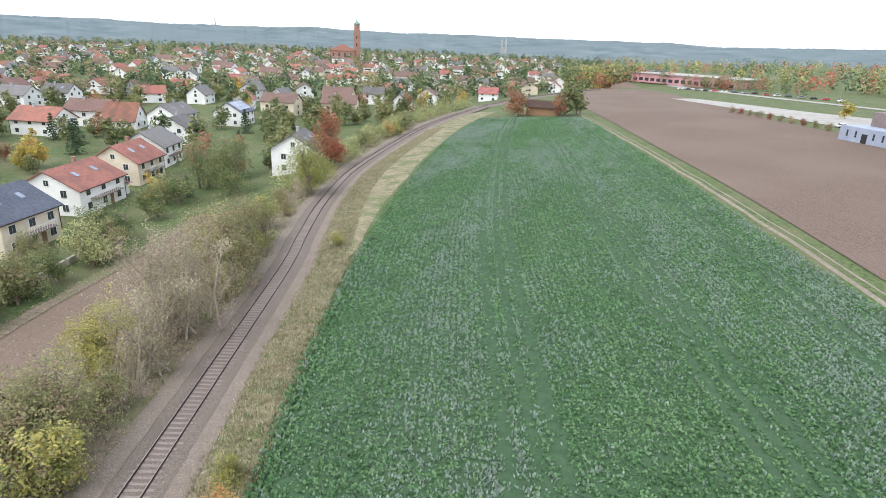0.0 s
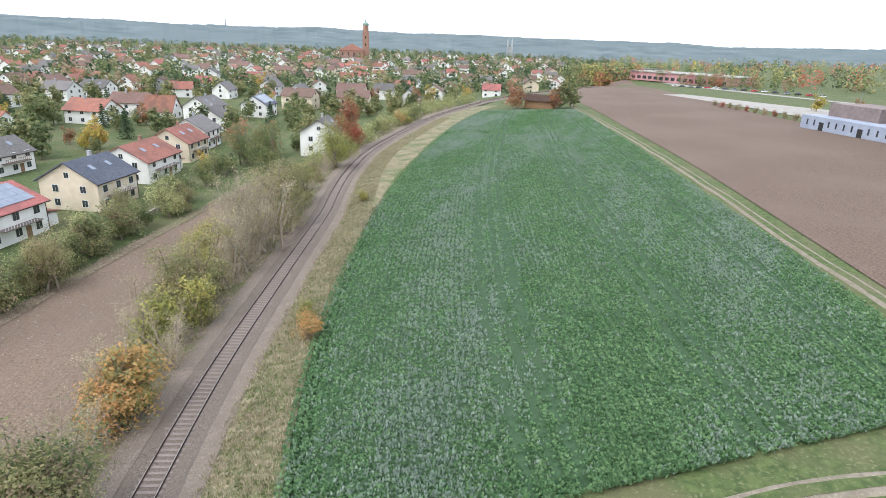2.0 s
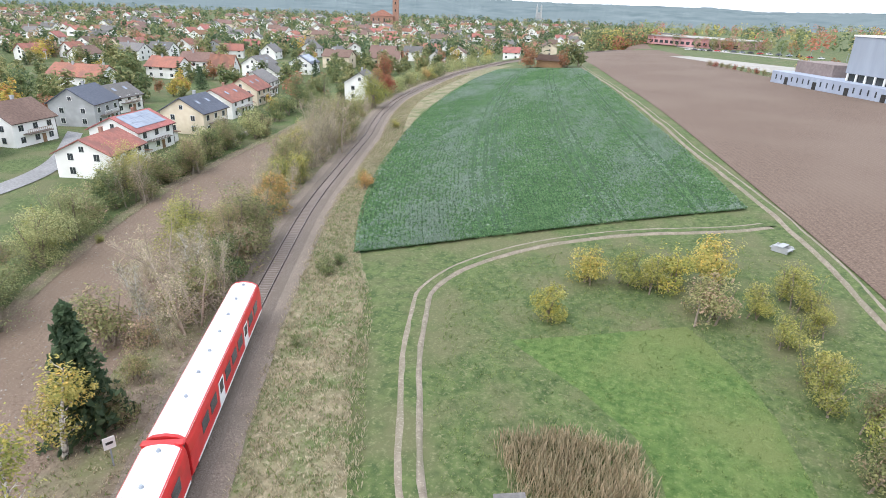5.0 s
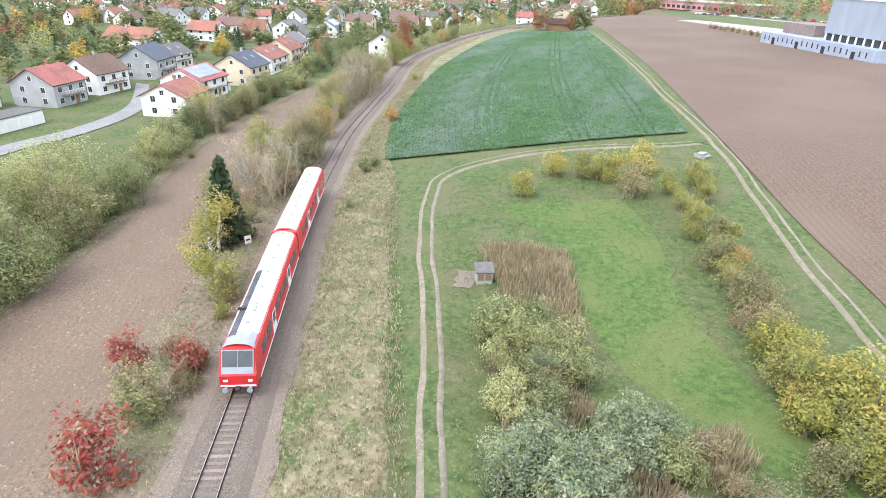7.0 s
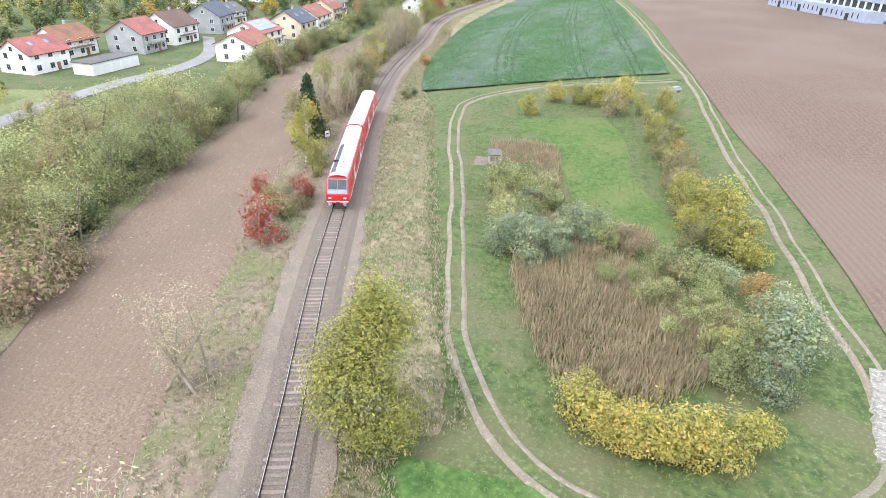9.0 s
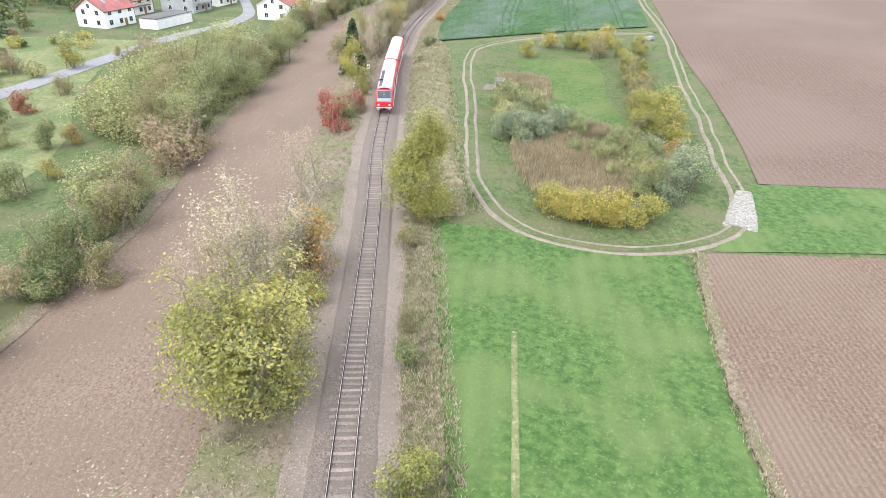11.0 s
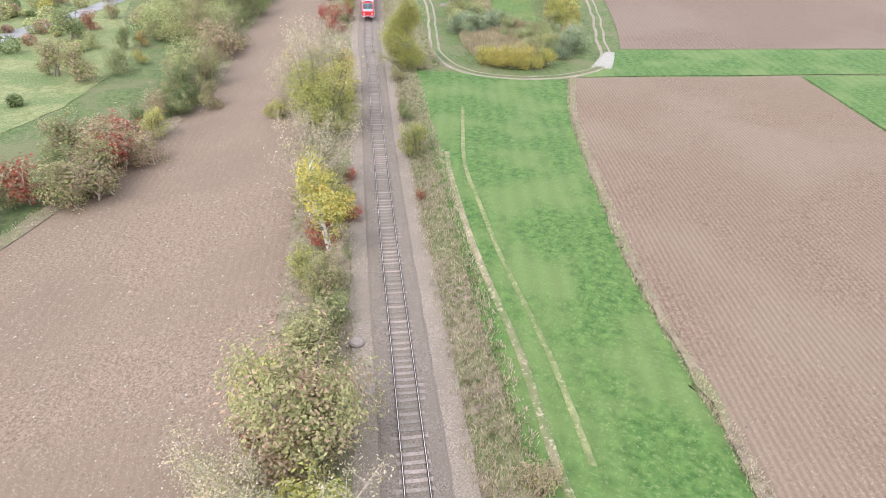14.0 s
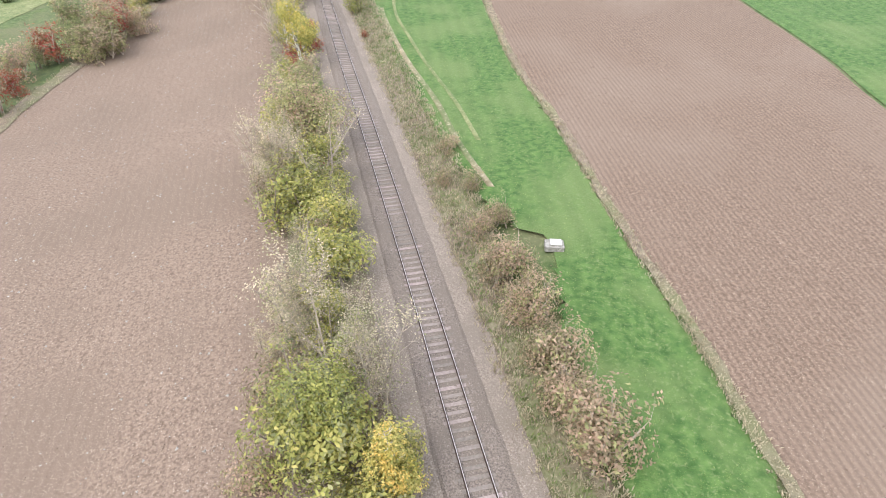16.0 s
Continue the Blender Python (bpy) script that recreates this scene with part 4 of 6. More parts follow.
for x, y, h in [(-19.9, -68.3, 6.1), (11.1, -13.1, 4.2), (14.7, -14.8, 3.8), (12.6, -20.3, 3.5), (32.0, -31.2, 2.8), (29.1, -29.0, 2.3), (36.9, -32.7, 2.7), (35.7, -33.9, 2.6), (33.2, -36.4, 2.1), (39.4, -36.0, 2.8), (37.2, -39.3, 2.3), (35.5, -30.2, 3.1), (38.2, -35.5, 3.1), (37.3, -41.1, 2.6), (30.7, -24.4, 3.0)]:
    put_plant("willow", x, y, h)
for x, y, h in [(15.6, -26.1, 3.7), (18.3, -25.5, 3.3), (19.7, -23.3, 3.4), (22.1, -21.8, 3.3), (15.0, -27.2, 3.9), (18.0, -25.7, 3.9), (15.0, -24.3, 3.3), (41.0, -32.8, 4.5)]:
    put_plant("grey_willow", x, y, h)
for x, y, h in [(32.6, -50.4, 3.2), (36.3, -49.6, 3.1), (30.5, -50.0, 2.7), (32.7, -14.3, 3.3), (36.2, -10.9, 3.4), (32.2, -7.4, 4.0), (34.6, -12.2, 4.3), (36.8, -17.5, 4.0), (38.7, -20.9, 3.2), (65.7, -165.0, 3.3)]:
    put_plant("gold", x, y, h)
for x, y, h in [(-34.6, 7.4, 7.4), (12.2, -73.9, 8.5), (13.1, -80.5, 8.5)]:
    put_plant("barebirch", x, y, h)
for x, y, h in [(31.4, -108.5, 8.4)]:
    put_plant("birch", x, y, h)
for x, y, h in [(23.9, 32.8, 4.1), (23.8, 20.8, 4.0), (27.1, 14.1, 4.3), (27.7, 6.6, 3.6), (31.6, -9.2, 3.6), (33.6, -12.0, 3.8), (34.6, -16.9, 3.8), (36.0, -17.9, 3.7), (19.6, 30.4, 3.7)]:
    put_plant("yellow", x, y, h)
for x, y, h in [(29.6, 1.8, 3.9), (26.5, 16.1, 4.1), (30.4, -2.0, 3.6)]:
    put_plant("olive", x, y, h)
for x, y, h in [(8.0, -10.9, 3.7), (10.1, -15.4, 3.4), (12.3, -13.0, 4.0), (14.9, -11.8, 4.0), (16.9, -14.6, 3.2), (15.1, -19.8, 3.4), (24.5, -21.9, 3.4), (12.1, -18.7, 3.3), (13.4, -14.7, 3.4)]:
    put_plant("willow", x, y, h)
for x, y, h in [(13.9, -25.8, 3.1), (15.9, -23.2, 3.6), (20.6, -24.5, 3.0)]:
    put_plant("grey_willow", x, y, h)
for x, y, h in [(11.8, -75.0, 7.1), (7.3, -79.3, 6.9), (29.9, -107.8, 4.6), (36.5, -113.8, 2.6)]:
    put_plant("bare", x, y, h)
for x, y, h in [(8.5, -82.7, 3.0), (6.4, -82.5, 2.3)]:
    put_plant("yellow", x, y, h)


# ---------------------------------------------------------------- houses
def house(x, y, yaw, w, d, eave, roof, wall="white_plaster", pitch=32, extras="", label="", z=None, name="house"):
    """A gabled house; the ridge runs along its local x, yaw degrees from the world's."""
    root = empty(name, x, y, g1(x, y) if z is None else z, yaw)
    rise = d / 2 * math.tan(radians(pitch))
    bm = bmesh.new()
    v = [bm.verts.new(p) for s in (-1, 1) for p in ((s * w / 2, -d / 2, -0.6), (s * w / 2, d / 2, -0.6), (s * w / 2, d / 2, eave), (s * w / 2, 0, eave + rise), (s * w / 2, -d / 2, eave))]
    bm.faces.new(v[:5]), bm.faces.new(v[9:4:-1])
    for a, b in ((0, 1), (1, 2), (2, 3), (3, 4), (4, 0)):
        bm.faces.new((v[b], v[a], v[a + 5], v[b + 5]))
    bmesh.ops.recalc_face_normals(bm, faces=bm.faces)
    part("wall", bm, M[wall], root)
    o, th = 0.55, 0.2
    sl = math.tan(radians(pitch))
    bm = bmesh.new()
    for s in (-1, 1):
        pr = [(0, eave + rise + 0.03), (s * (d / 2 + o), eave - o * sl + 0.03), (s * (d / 2 + o), eave - o * sl + th + 0.03), (0, eave + rise + th + 0.06)]
        q = [bm.verts.new((e * (w / 2 + o), a, b)) for e in (-1, 1) for a, b in pr]
        bm.faces.new(q[:4]), bm.faces.new(q[:3:-1])
        for a in range(4):
            bm.faces.new((q[(a + 1) % 4], q[a], q[a + 4], q[(a + 1) % 4 + 4]))
    bmesh.ops.recalc_face_normals(bm, faces=bm.faces)
    part("roof", bm, M[roof], root)
    ch = box(bmesh.new(), (w * 0.15, 0.6, eave + rise + 0.25), (0.7, 0.55, 1.5))
    box(ch, (w * 0.15, 0.6, eave + rise + 1.03), (0.85, 0.7, 0.1))
    part("chimney", ch, M["brick" if "red" in roof else "grey_plaster"], root)
    small = "far" in extras

    def window(cx, cy, cz, ww, hh, face):
        sx, sy = (ww, 0.12) if face == "y" else (0.12, ww)
        f = part("window", box(bmesh.new(), (cx, cy, cz), (sx + 0.16 * (face == "y"), sy + 0.16 * (face == "x"), hh + 0.16)), M["white_frame"], root)
        k = 0.03
        gx_, gy_ = (0, math.copysign(k, cy)) if face == "y" else (math.copysign(k, cx), 0)
        for e in (-1, 1):
            off = e * ww / 4
            part("pane", box(bmesh.new(), (cx + gx_ + (off if face == "y" else 0), cy + gy_ + (off if face == "x" else 0), cz), (sx / (2 if face == "y" else 1) - (0.06 if face == "y" else 0), sy / (2 if face == "x" else 1) - (0.06 if face == "x" else 0), hh)), M["glass"], f)

    def plain(cx, cy, cz, ww, hh, face):
        part("window", box(bmesh.new(), (cx, cy, cz), (ww, 0.1, hh) if face == "y" else (0.1, ww, hh)), M["glass"], root)

    win = plain if small else window
    if "tiny" in extras:
        for s in (-1, 1):
            plain(0, s * d / 2, 2.4, w * 0.6, 1.3, "y")
            plain(s * w / 2, 0, 2.4, d * 0.4, 1.3, "x")
    floors = [] if "tiny" in extras else [1.6] if eave < 3.6 else [1.5, 4.2]
    for s in (-1, 1):
        for fl in floors:
            cols = [-0.3, 0.3] if small else [-0.33, 0.0, 0.33]
            for cx in cols:
                win(cx * w, s * d / 2, fl, 1.3, 1.3, "y")
            for cy in ([0.0] if small else [-0.25, 0.22]):
                win(s * w / 2, cy * d, fl, 1.15, 1.3, "x")
        if rise > 2.2 and floors:
            win(s * w / 2, 0, eave + rise * 0.35, 0.95, 1.05, "x")
    if not small:
        boxpart("door", (w * 0.16, -d / 2 - 0.02, 1.02), (1.05, 0.12, 2.05), M["wood"], root)
        for s in (-1, 1):
            part("gutter", box(bmesh.new(), (0, s * (d / 2 + o + 0.06), eave - o * sl + 0.1), (w + 2 * o, 0.13, 0.12)), M["rust"], root)
            part("downpipe", box(bmesh.new(), (w / 2 - 0.1, s * (d / 2 + 0.06), eave / 2), (0.09, 0.09, eave)), M["rust"], root)
    if "balcony" in extras:
        part("balcony", box(bmesh.new(), (0, -d / 2 - 0.7, 2.75), (w * 0.6, 1.4, 0.18)), M["concrete"], root)
        b = bmesh.new()
        for k in range(14):
            box(b, (-w * 0.29 + k * w * 0.58 / 13, -d / 2 - 1.36, 3.3), (0.06, 0.05, 0.95))
        box(b, (0, -d / 2 - 1.36, 3.8), (w * 0.6, 0.08, 0.08))
        part("balcony_rail", b, M["white_frame" if "wbal" in extras else "wood"], root)
    if "woodtop" in extras:
        part("cladding", box(bmesh.new(), (0, -d / 2 - 0.06, eave - 1.1), (w * 0.96, 0.1, 2.1)), M["wood"], root, "dark brown timber cladding")
    if "solar" in extras:
        s = -1 if "solar-" in extras else 1
        nx, ny = (7, 3) if "full" in extras else (3, 2)
        pw, ph = (w * 0.86 / nx, (d / 2 / math.cos(radians(pitch))) * 0.78 / ny) if "full" in extras else (1.1, 1.5)
        for a in range(nx):
            for b in range(ny):
                cxp = (a - (nx - 1) / 2) * pw
                t = (b + 0.5) * ph + 0.5
                m = pose(cxp, s * t * math.cos(radians(pitch)), eave + rise - t * math.sin(radians(pitch)) + 0.32, s * -pitch, 0, 0)
                p = part("solar_panel", box(bmesh.new(), (0, 0, 0), (pw - 0.05, ph - 0.05, 0.06)), M["solar"], root)
                p.matrix_basis = m
    if "skylight" in extras:
        for a in (-0.2, 0.2):
            for s in (-1, 1):
                t = d * 0.26
                p = part("skylight", box(bmesh.new(), (0, 0, 0), (1.0, 1.4, 0.1)), M["solar"], root)
                p.matrix_basis = pose(a * w, s * t * math.cos(radians(pitch)), eave + rise - t * math.sin(radians(pitch)) + 0.27, s * -pitch, 0, 0)
    if "annex" in extras:
        a = box(bmesh.new(), (w / 2 + 1.8, -d * 0.1, 1.2), (3.4, d * 0.6, 2.5))
        part("annex", a, M[wall], root, "low side annex of the house")
        p = part("annex_roof", box(bmesh.new(), (0, 0, 0), (4.2, d * 0.7, 0.2)), M[roof], root)
        p.matrix_basis = pose(w / 2 + 1.9, -d * 0.1, 2.75, 0, 12, 0)
    tagged(root, label or "white two-storey house with a gabled tiled roof", "house", group="houses of the village")
    return root


RED, GREY = "white rendered house with a red tiled gable roof", "white rendered house with a dark grey gable roof"
house(-107.6, 73, 102, 13, 12, 5.2, "roof_red", extras="solar-full balcony wbal annex", label="white house with solar panels covering its red roof", pitch=25)
house(-111.2, 96.6, 102, 12, 12, 5.6, "roof_slate", "cream_plaster", extras="solar skylight balcony wbal", label="cream house with dark slate roof and solar panels", pitch=30)
house(-120.9, 119, 106, 15, 12, 5.0, "roof_red", extras="skylight solar balcony wbal annex", label="white house with a broad red roof and a balcony", pitch=28)
house(-129.1, 141, 106, 12, 11, 5.2, "roof_red", "cream_plaster", extras="skylight balcony wbal", label="cream house with a red gabled roof and dormers")
house(-138.2, 158.1, 110, 12, 11, 5.4, "roof_grey", extras="solar balcony", label=GREY)
house(-177.7, 210.4, 100, 14, 11, 5.4, "roof_grey", extras="skylight balcony", label=GREY)
house(-156.2, 188.2, 110, 11, 10, 5.0, "roof_grey", extras="balcony", label=GREY)
house(-167, 231.4, 105, 13, 11, 5.2, "roof_slate", extras="solar-full", label="white house with a solar-covered grey roof")
house(-95.6, 161.1, 108, 12, 10.5, 6.0, "roof_grey", extras="skylight annex", label="tall white house with grey roof close to the railway")
house(-130.8, 47.5, 104, 11, 12, 5.6, "roof_red", "grey_plaster", extras="balcony wbal", label="house with grey gable and bright red roof", pitch=30)
house(-135.6, 64.6, 100, 12, 12, 5.6, "roof_brown", extras="solar balcony", label="white house with brown roof and rooftop panels")
house(-142.5, 89.2, 112, 13, 12, 6.0, "roof_slate", "grey_plaster", extras="balcony wbal", label="grey house with a dark blue-grey slate roof")
house(-96.7, 55.4, 108, 12, 11, 4.8, "roof_red", extras="annex", label="white house with red roof beside the field hedge", pitch=26)
house(-152, 107, 100, 12, 10, 4.6, "roof_grey", extras="skylight balcony", label=GREY)
house(-198.4, 134.6, 190, 22, 12, 5.0, "roof_orange", extras="woodtop balcony", label="long white house with an orange tiled roof")
house(-202.4, 179.8, 190, 15, 12, 4.8, "roof_orange", "white_plaster", extras="woodtop balcony", label="house with orange roof and brown timber upper floor")
house(-205.9, 202.2, 195, 15, 11, 5.6, "roof_brown", label="white house with a brown gable roof")
house(-191.8, 202.5, 200, 11, 10, 3.2, "roof_red", pitch=48, extras="balcony", label="small house with a steep red roof and timber balcony")
house(-140.7, 31.6, 100, 12, 11, 4.5, "roof_orange", extras="solar balcony", label="white house with orange roof and solar panels")
house(-128.1, 14.6, 100, 12, 10, 4.8, "roof_red", extras="skylight", label=RED)
house(-274.2, 227, 190, 14, 11, 5.2, "roof_grey", label=GREY)
house(-273.1, 246.8, 195, 13, 11, 5.0, "roof_grey", extras="skylight", label=GREY)
house(-267.9, 285.6, 110, 12, 11, 5.2, "roof_brown", "grey_plaster", label="grey house with a brown gable roof")
garage = tagged(empty("garage", -114.4, 24.2, g1(-114.4, 24.2), 100), "low white garage row with a flat roof", "garage")
boxpart("wall", (0, 0, 1.2), (16, 6, 3.4), M["white_plaster"], garage)
boxpart("roof", (0, 0, 3.0), (16.6, 6.6, 0.22), M["roof_grey"], garage, "flat grey roof")
for k in range(5):
    boxpart("garage_door", (-6.4 + 3.2 * k, -3.02, 1.1), (2.5, 0.1, 2.1), M["white_frame"], garage)

# far town: one set of templates, then copies
STYLES = [("roof_red", 11, 9, 4.6, 36), ("roof_brown", 12, 10, 5.6, 34), ("roof_orange", 13, 10, 4.8, 30), ("roof_grey", 11, 10, 5.6, 32), ("roof_brown", 15, 11, 6.2, 30), ("roof_grey", 12, 9, 4.6, 40)]
templates = {}
spots = []
r = np.random.default_rng(5)
tries = 0
while len(spots) < 300 and tries < 6000:
    tries += 1
    az = radians(7 + 54 * r.random())
    dd = 240 + 1100 * r.random() ** 1.5
    x, y = -22 - dd * math.sin(az), 30 + dd * math.cos(az)
    if y < 330 and x > -125 or y >= 330 and float(side(x, y)[0]) > -18 or float(side(x, y)[0]) > -18:
        continue
    if any((x - a) ** 2 + (y - b) ** 2 < (19 + dd * 0.008) ** 2 for a, b in spots) or (-260 < x < -100 and y < 265):
        continue
    if any(abs(x - ob.matrix_basis.translation.x) < 20 and abs(y - ob.matrix_basis.translation.y) < 20 for ob in scene.collection.objects if ob.type == "EMPTY" and ob.name.startswith("house")):
        continue
    spots.append((x, y))
for k, (x, y) in enumerate(spots):
    style = (k * 5 + k // 7) % 6
    yaw = (105 if (k // 3) % 2 else 195) + r.normal(0, 9)
    key = (style, math.hypot(x + 22, y - 30) > 520)
    rf, w_, d_, e_, p_ = STYLES[style]
    if key not in templates:
        templates[key] = house(x, y, yaw, w_, d_, e_, rf, "white_plaster" if style != 4 else "cream_plaster", p_, "far tiny" if key[1] else "far", label="distant village house with a " + rf.replace("roof_", "") + " tiled gable roof")
    else:
        copy_thing(templates[key], pose(x, y, g1(x, y), 0, 0, yaw))
NEAR_HOUSES = ((-107.6, 73.0), (-111.2, 96.6), (-120.9, 119.0), (-129.1, 141.0), (-138.2, 158.1), (-177.7, 210.4), (-156.2, 188.2), (-167.0, 231.4), (-95.6, 161.1), (-130.8, 47.5), (-135.6, 64.6), (-142.5, 89.2), (-152.0, 107.0), (-198.4, 134.6), (-202.4, 179.8), (-205.9, 202.2), (-191.8, 202.5), (-274.2, 227.0), (-273.1, 246.8), (-267.9, 285.6))
MORE_HOUSES = ((-96.7, 55.4), (-140.7, 31.6), (-128.1, 14.6), (-114.4, 24.2), (-100.1, 31.7), (-103.9, 42.9), (-98.2, 10.9), (-108.7, 53.0), (-120.2, 66.6), (-133.2, 77.9))
r = np.random.default_rng(11)
KINDS = ("far_green", "far_olive", "far_green", "far_conifer", "far_olive", "far_gold", "far_green", "far_olive", "far_conifer", "far_rust")


def free(x, y, gap):
    return not any(abs(x - a) < gap and abs(y - b) < gap for a, b in NEAR_HOUSES + MORE_HOUSES) and not any((x - a) ** 2 + (y - b) ** 2 < 85 for a, b in spots)


placed = 0
while placed < 400:
    x, y = -330 + 225 * r.random(), -60 + 420 * r.random()
    if float(side(x, y)[0]) > -12 or not free(x, y, 10.5) or x > -104 and y < 130:
        continue
    if x > -125 and y < 45 or (x + 109) ** 2 + (y - 25) ** 2 < 300:
        continue
    put_plant(KINDS[int(r.integers(0, 10))], x, y, 4.5 + 6.5 * r.random())
    placed += 1


def wood(name, places, seed, label, mts, m_=46, size=1.25):
    """Many distant trees as one object: clumps of large leaves."""
    r_ = np.random.default_rng(seed)
    pts = []
    for x, y, h in places:
        z = g1(x, y)
        d = r_.normal(size=(m_, 3))
        d /= np.linalg.norm(d, axis=1)[:, None]
        pts.append(np.array([x, y, z + h * 0.5]) + d * np.array([0.38 + 0.25 * (h < 5.3), 0.38 + 0.25 * (h < 5.3), 0.5]) * h * (0.65 + 0.4 * r_.random(m_))[:, None])
    p_ = np.vstack(pts)
    v, f = leaf_cloud(p_, size, r_, 0.2)
    ob = mesh_ob(name, v, f, [M[k] for k in mts])
    ob.data.polygons.foreach_set("material_index", np.repeat(r_.integers(0, len(mts), len(places)), m_).astype(np.int32))
    return tagged(ob, label, "trees", kind="stuff")


far = []
while len(far) < 2600:
    az = radians(3 + 62 * r.random())
    dd = 330 + 1750 * r.random() ** 1.15
    x, y = -22 - dd * math.sin(az), 30 + dd * math.cos(az)
    if float(side(x, y)[0]) > -10 or any((x - a) ** 2 + (y - b) ** 2 < 85 for a, b in spots):
        continue
    far.append((x, y, 6 + 8 * r.random()))
wood("distant_trees", far, 3, "autumn trees between the far houses of the town", ("leaf_green", "needle", "leaf_green", "needle", "leaf_brown", "leaf_olive"))
belt = []
for k in range(900):
    t = r.random()
    if k < 260:
        belt.append((-84 + 62 * t + r.normal(0, 6), 575 + 110 * r.random() - 10 * t, 13 + 7 * r.random()))
    elif k < 420:
        belt.append((60 + 330 * t, 520 + 170 * r.random() - 230 * t, 9 + 8 * r.random()))
    else:
        belt.append((-100 + 900 * t, 760 + 1200 * r.random() - 300 * t, 11 + 8 * r.random()))
wood("distant_trees", belt, 4, "belt of autumn trees behind the ploughed field", ("leaf_green", "leaf_olive", "needle", "leaf_green", "leaf_rust", "leaf_yellow"))
grove = []
while len(grove) < 170:
    x, y = -345 + 190 * r.random(), -45 + 170 * r.random()
    if free(x, y, 12) and not (x > -190 and y > 40):
        grove.append((x, y, 6 + 6 * r.random()))
wood("garden_grove", grove, 6, "dense autumn trees behind the village houses", ("leaf_green", "leaf_olive", "leaf_green", "needle", "leaf_yellow", "leaf_olive"), 260, 0.48)
mall_trees = [(-8 + 88 * r.random(), 548 - 78 * r.random(), 6 + 5 * r.random()) for k in range(34)]
mall_trees = [(x, 560 - 0.95 * x - 20 * r.random(), h) for x, y, h in mall_trees]
wood("roadside_trees", mall_trees, 8, "autumn trees along the road before the hall", ("leaf_olive", "leaf_green", "leaf_rust", "leaf_brown"), 150, 0.6)
scrub = []
for k in range(75):
    q = wl_[int(r.integers(0, len(wl_)))]
    scrub.append((q[0] - 2 - 36 * r.random(), q[1] - 18 * r.random(), 1.8 + 3.4 * r.random() ** 2))
wood("park_scrub", scrub, 9, "scattered bushes in the scrubby park", ("leaf_willow", "leaf_olive", "leaf_green", "leaf_brown", "leaf_yellow", "leaf_willow"), 460, 0.26)
# willow thicket along the western edge of the ploughed strip
fl = smooth(F_L, 4.5)
thicket = []
for k, (x, y) in enumerate(fl):
    if -75 < y < 100 and not (-62 < y < -48):
        put_plant(("willow", "olive", "willow", "green")[k % 4], x - 4.5 + r.normal(0, 1.2), y - 1 + r.normal(0, 1), 4.5 + 3 * r.random())
    if -48 < y < 12:
        for q in (9, 13, 17, 22):
            thicket.append((x - q + r.normal(0, 1.3), y - 4 + r.normal(0, 1.3), 5.5 + 3.5 * r.random()))
    if -135 < y < -75:
        put_plant(("brown", "olive", "red", "green")[k % 4], x - 5 + r.normal(0, 1.5), y + r.normal(0, 1), 3 + 2.5 * r.random())
for k in range(26):
    x, y = -95 + 55 * r.random(), -95 + 90 * r.random()
    if float(side(x, y)[0]) < -42:
        put_plant(("willow", "olive", "green", "yellow", "brown")[k % 5], x, y, 2.5 + 3.5 * r.random())
for k, (x, y) in enumerate(offset(-7.5, 140, 330, 12)):
    thicket.append((x + r.normal(0, 1.5), y, 4 + 3 * r.random()))
pts, outs, ids = [], [], []
for k, (x, y, h) in enumerate(thicket):
    q = crown_points(r, h, 1700, 1.15, 0.05, 11)
    o = q - np.array([0, 0, h * 0.4])
    o /= np.linalg.norm(o, axis=1)[:, None]
    o[:, 2] += 0.35
    pts.append(q + np.array([x, y, g1(x, y)])), outs.append(o), ids.append(np.full(len(q), (0, 1, 0, 0)[k % 4]))
v, f = leaf_cloud(np.vstack(pts), 0.19, r, 0.2, np.vstack(outs))
ob = mesh_ob("willow_thicket", v, f, [M["leaf_willow"], M["leaf_olive"], M["leaf_yellow"]])
ob.data.polygons.foreach_set("material_index", np.concatenate(ids).astype(np.int32))
tagged(ob, "dense pale green willow thicket beside the ploughed strip", "thicket", kind="stuff")
# shrubs in an unbroken row between the rails and the ploughed strip
for y0, y1, step, kinds, lo, hi in ((-2, 138, 6, ("olive", "bare", "brown", "olive", "yellow", "green", "bare"), 3.0, 6.0), (-172, -66, 8, ("brown", "olive", "bare", "yellow", "red", "olive"), 1.6, 3.6)):
    for k, (x, y) in enumerate(offset(-6.3, y0, y1, step * 2)):
        put_plant(kinds[(k * 3 + k // 5) % len(kinds)], x + r.normal(0, 0.9), y + r.normal(0, 0.9), lo + (hi - lo) * r.random())
# straggling yellow scrub at the southern end of the row
line = offset(-8.0, -176, -126, 1)
for k in range(30):
    q = line[int(r.integers(0, len(line)))]
    put_plant(("yellow", "bare", "yellow", "brown", "bare", "olive")[k % 6], q[0] + r.normal(0, 2.0), q[1] + r.normal(0, 1.2), 2.6 + 3.2 * r.random())

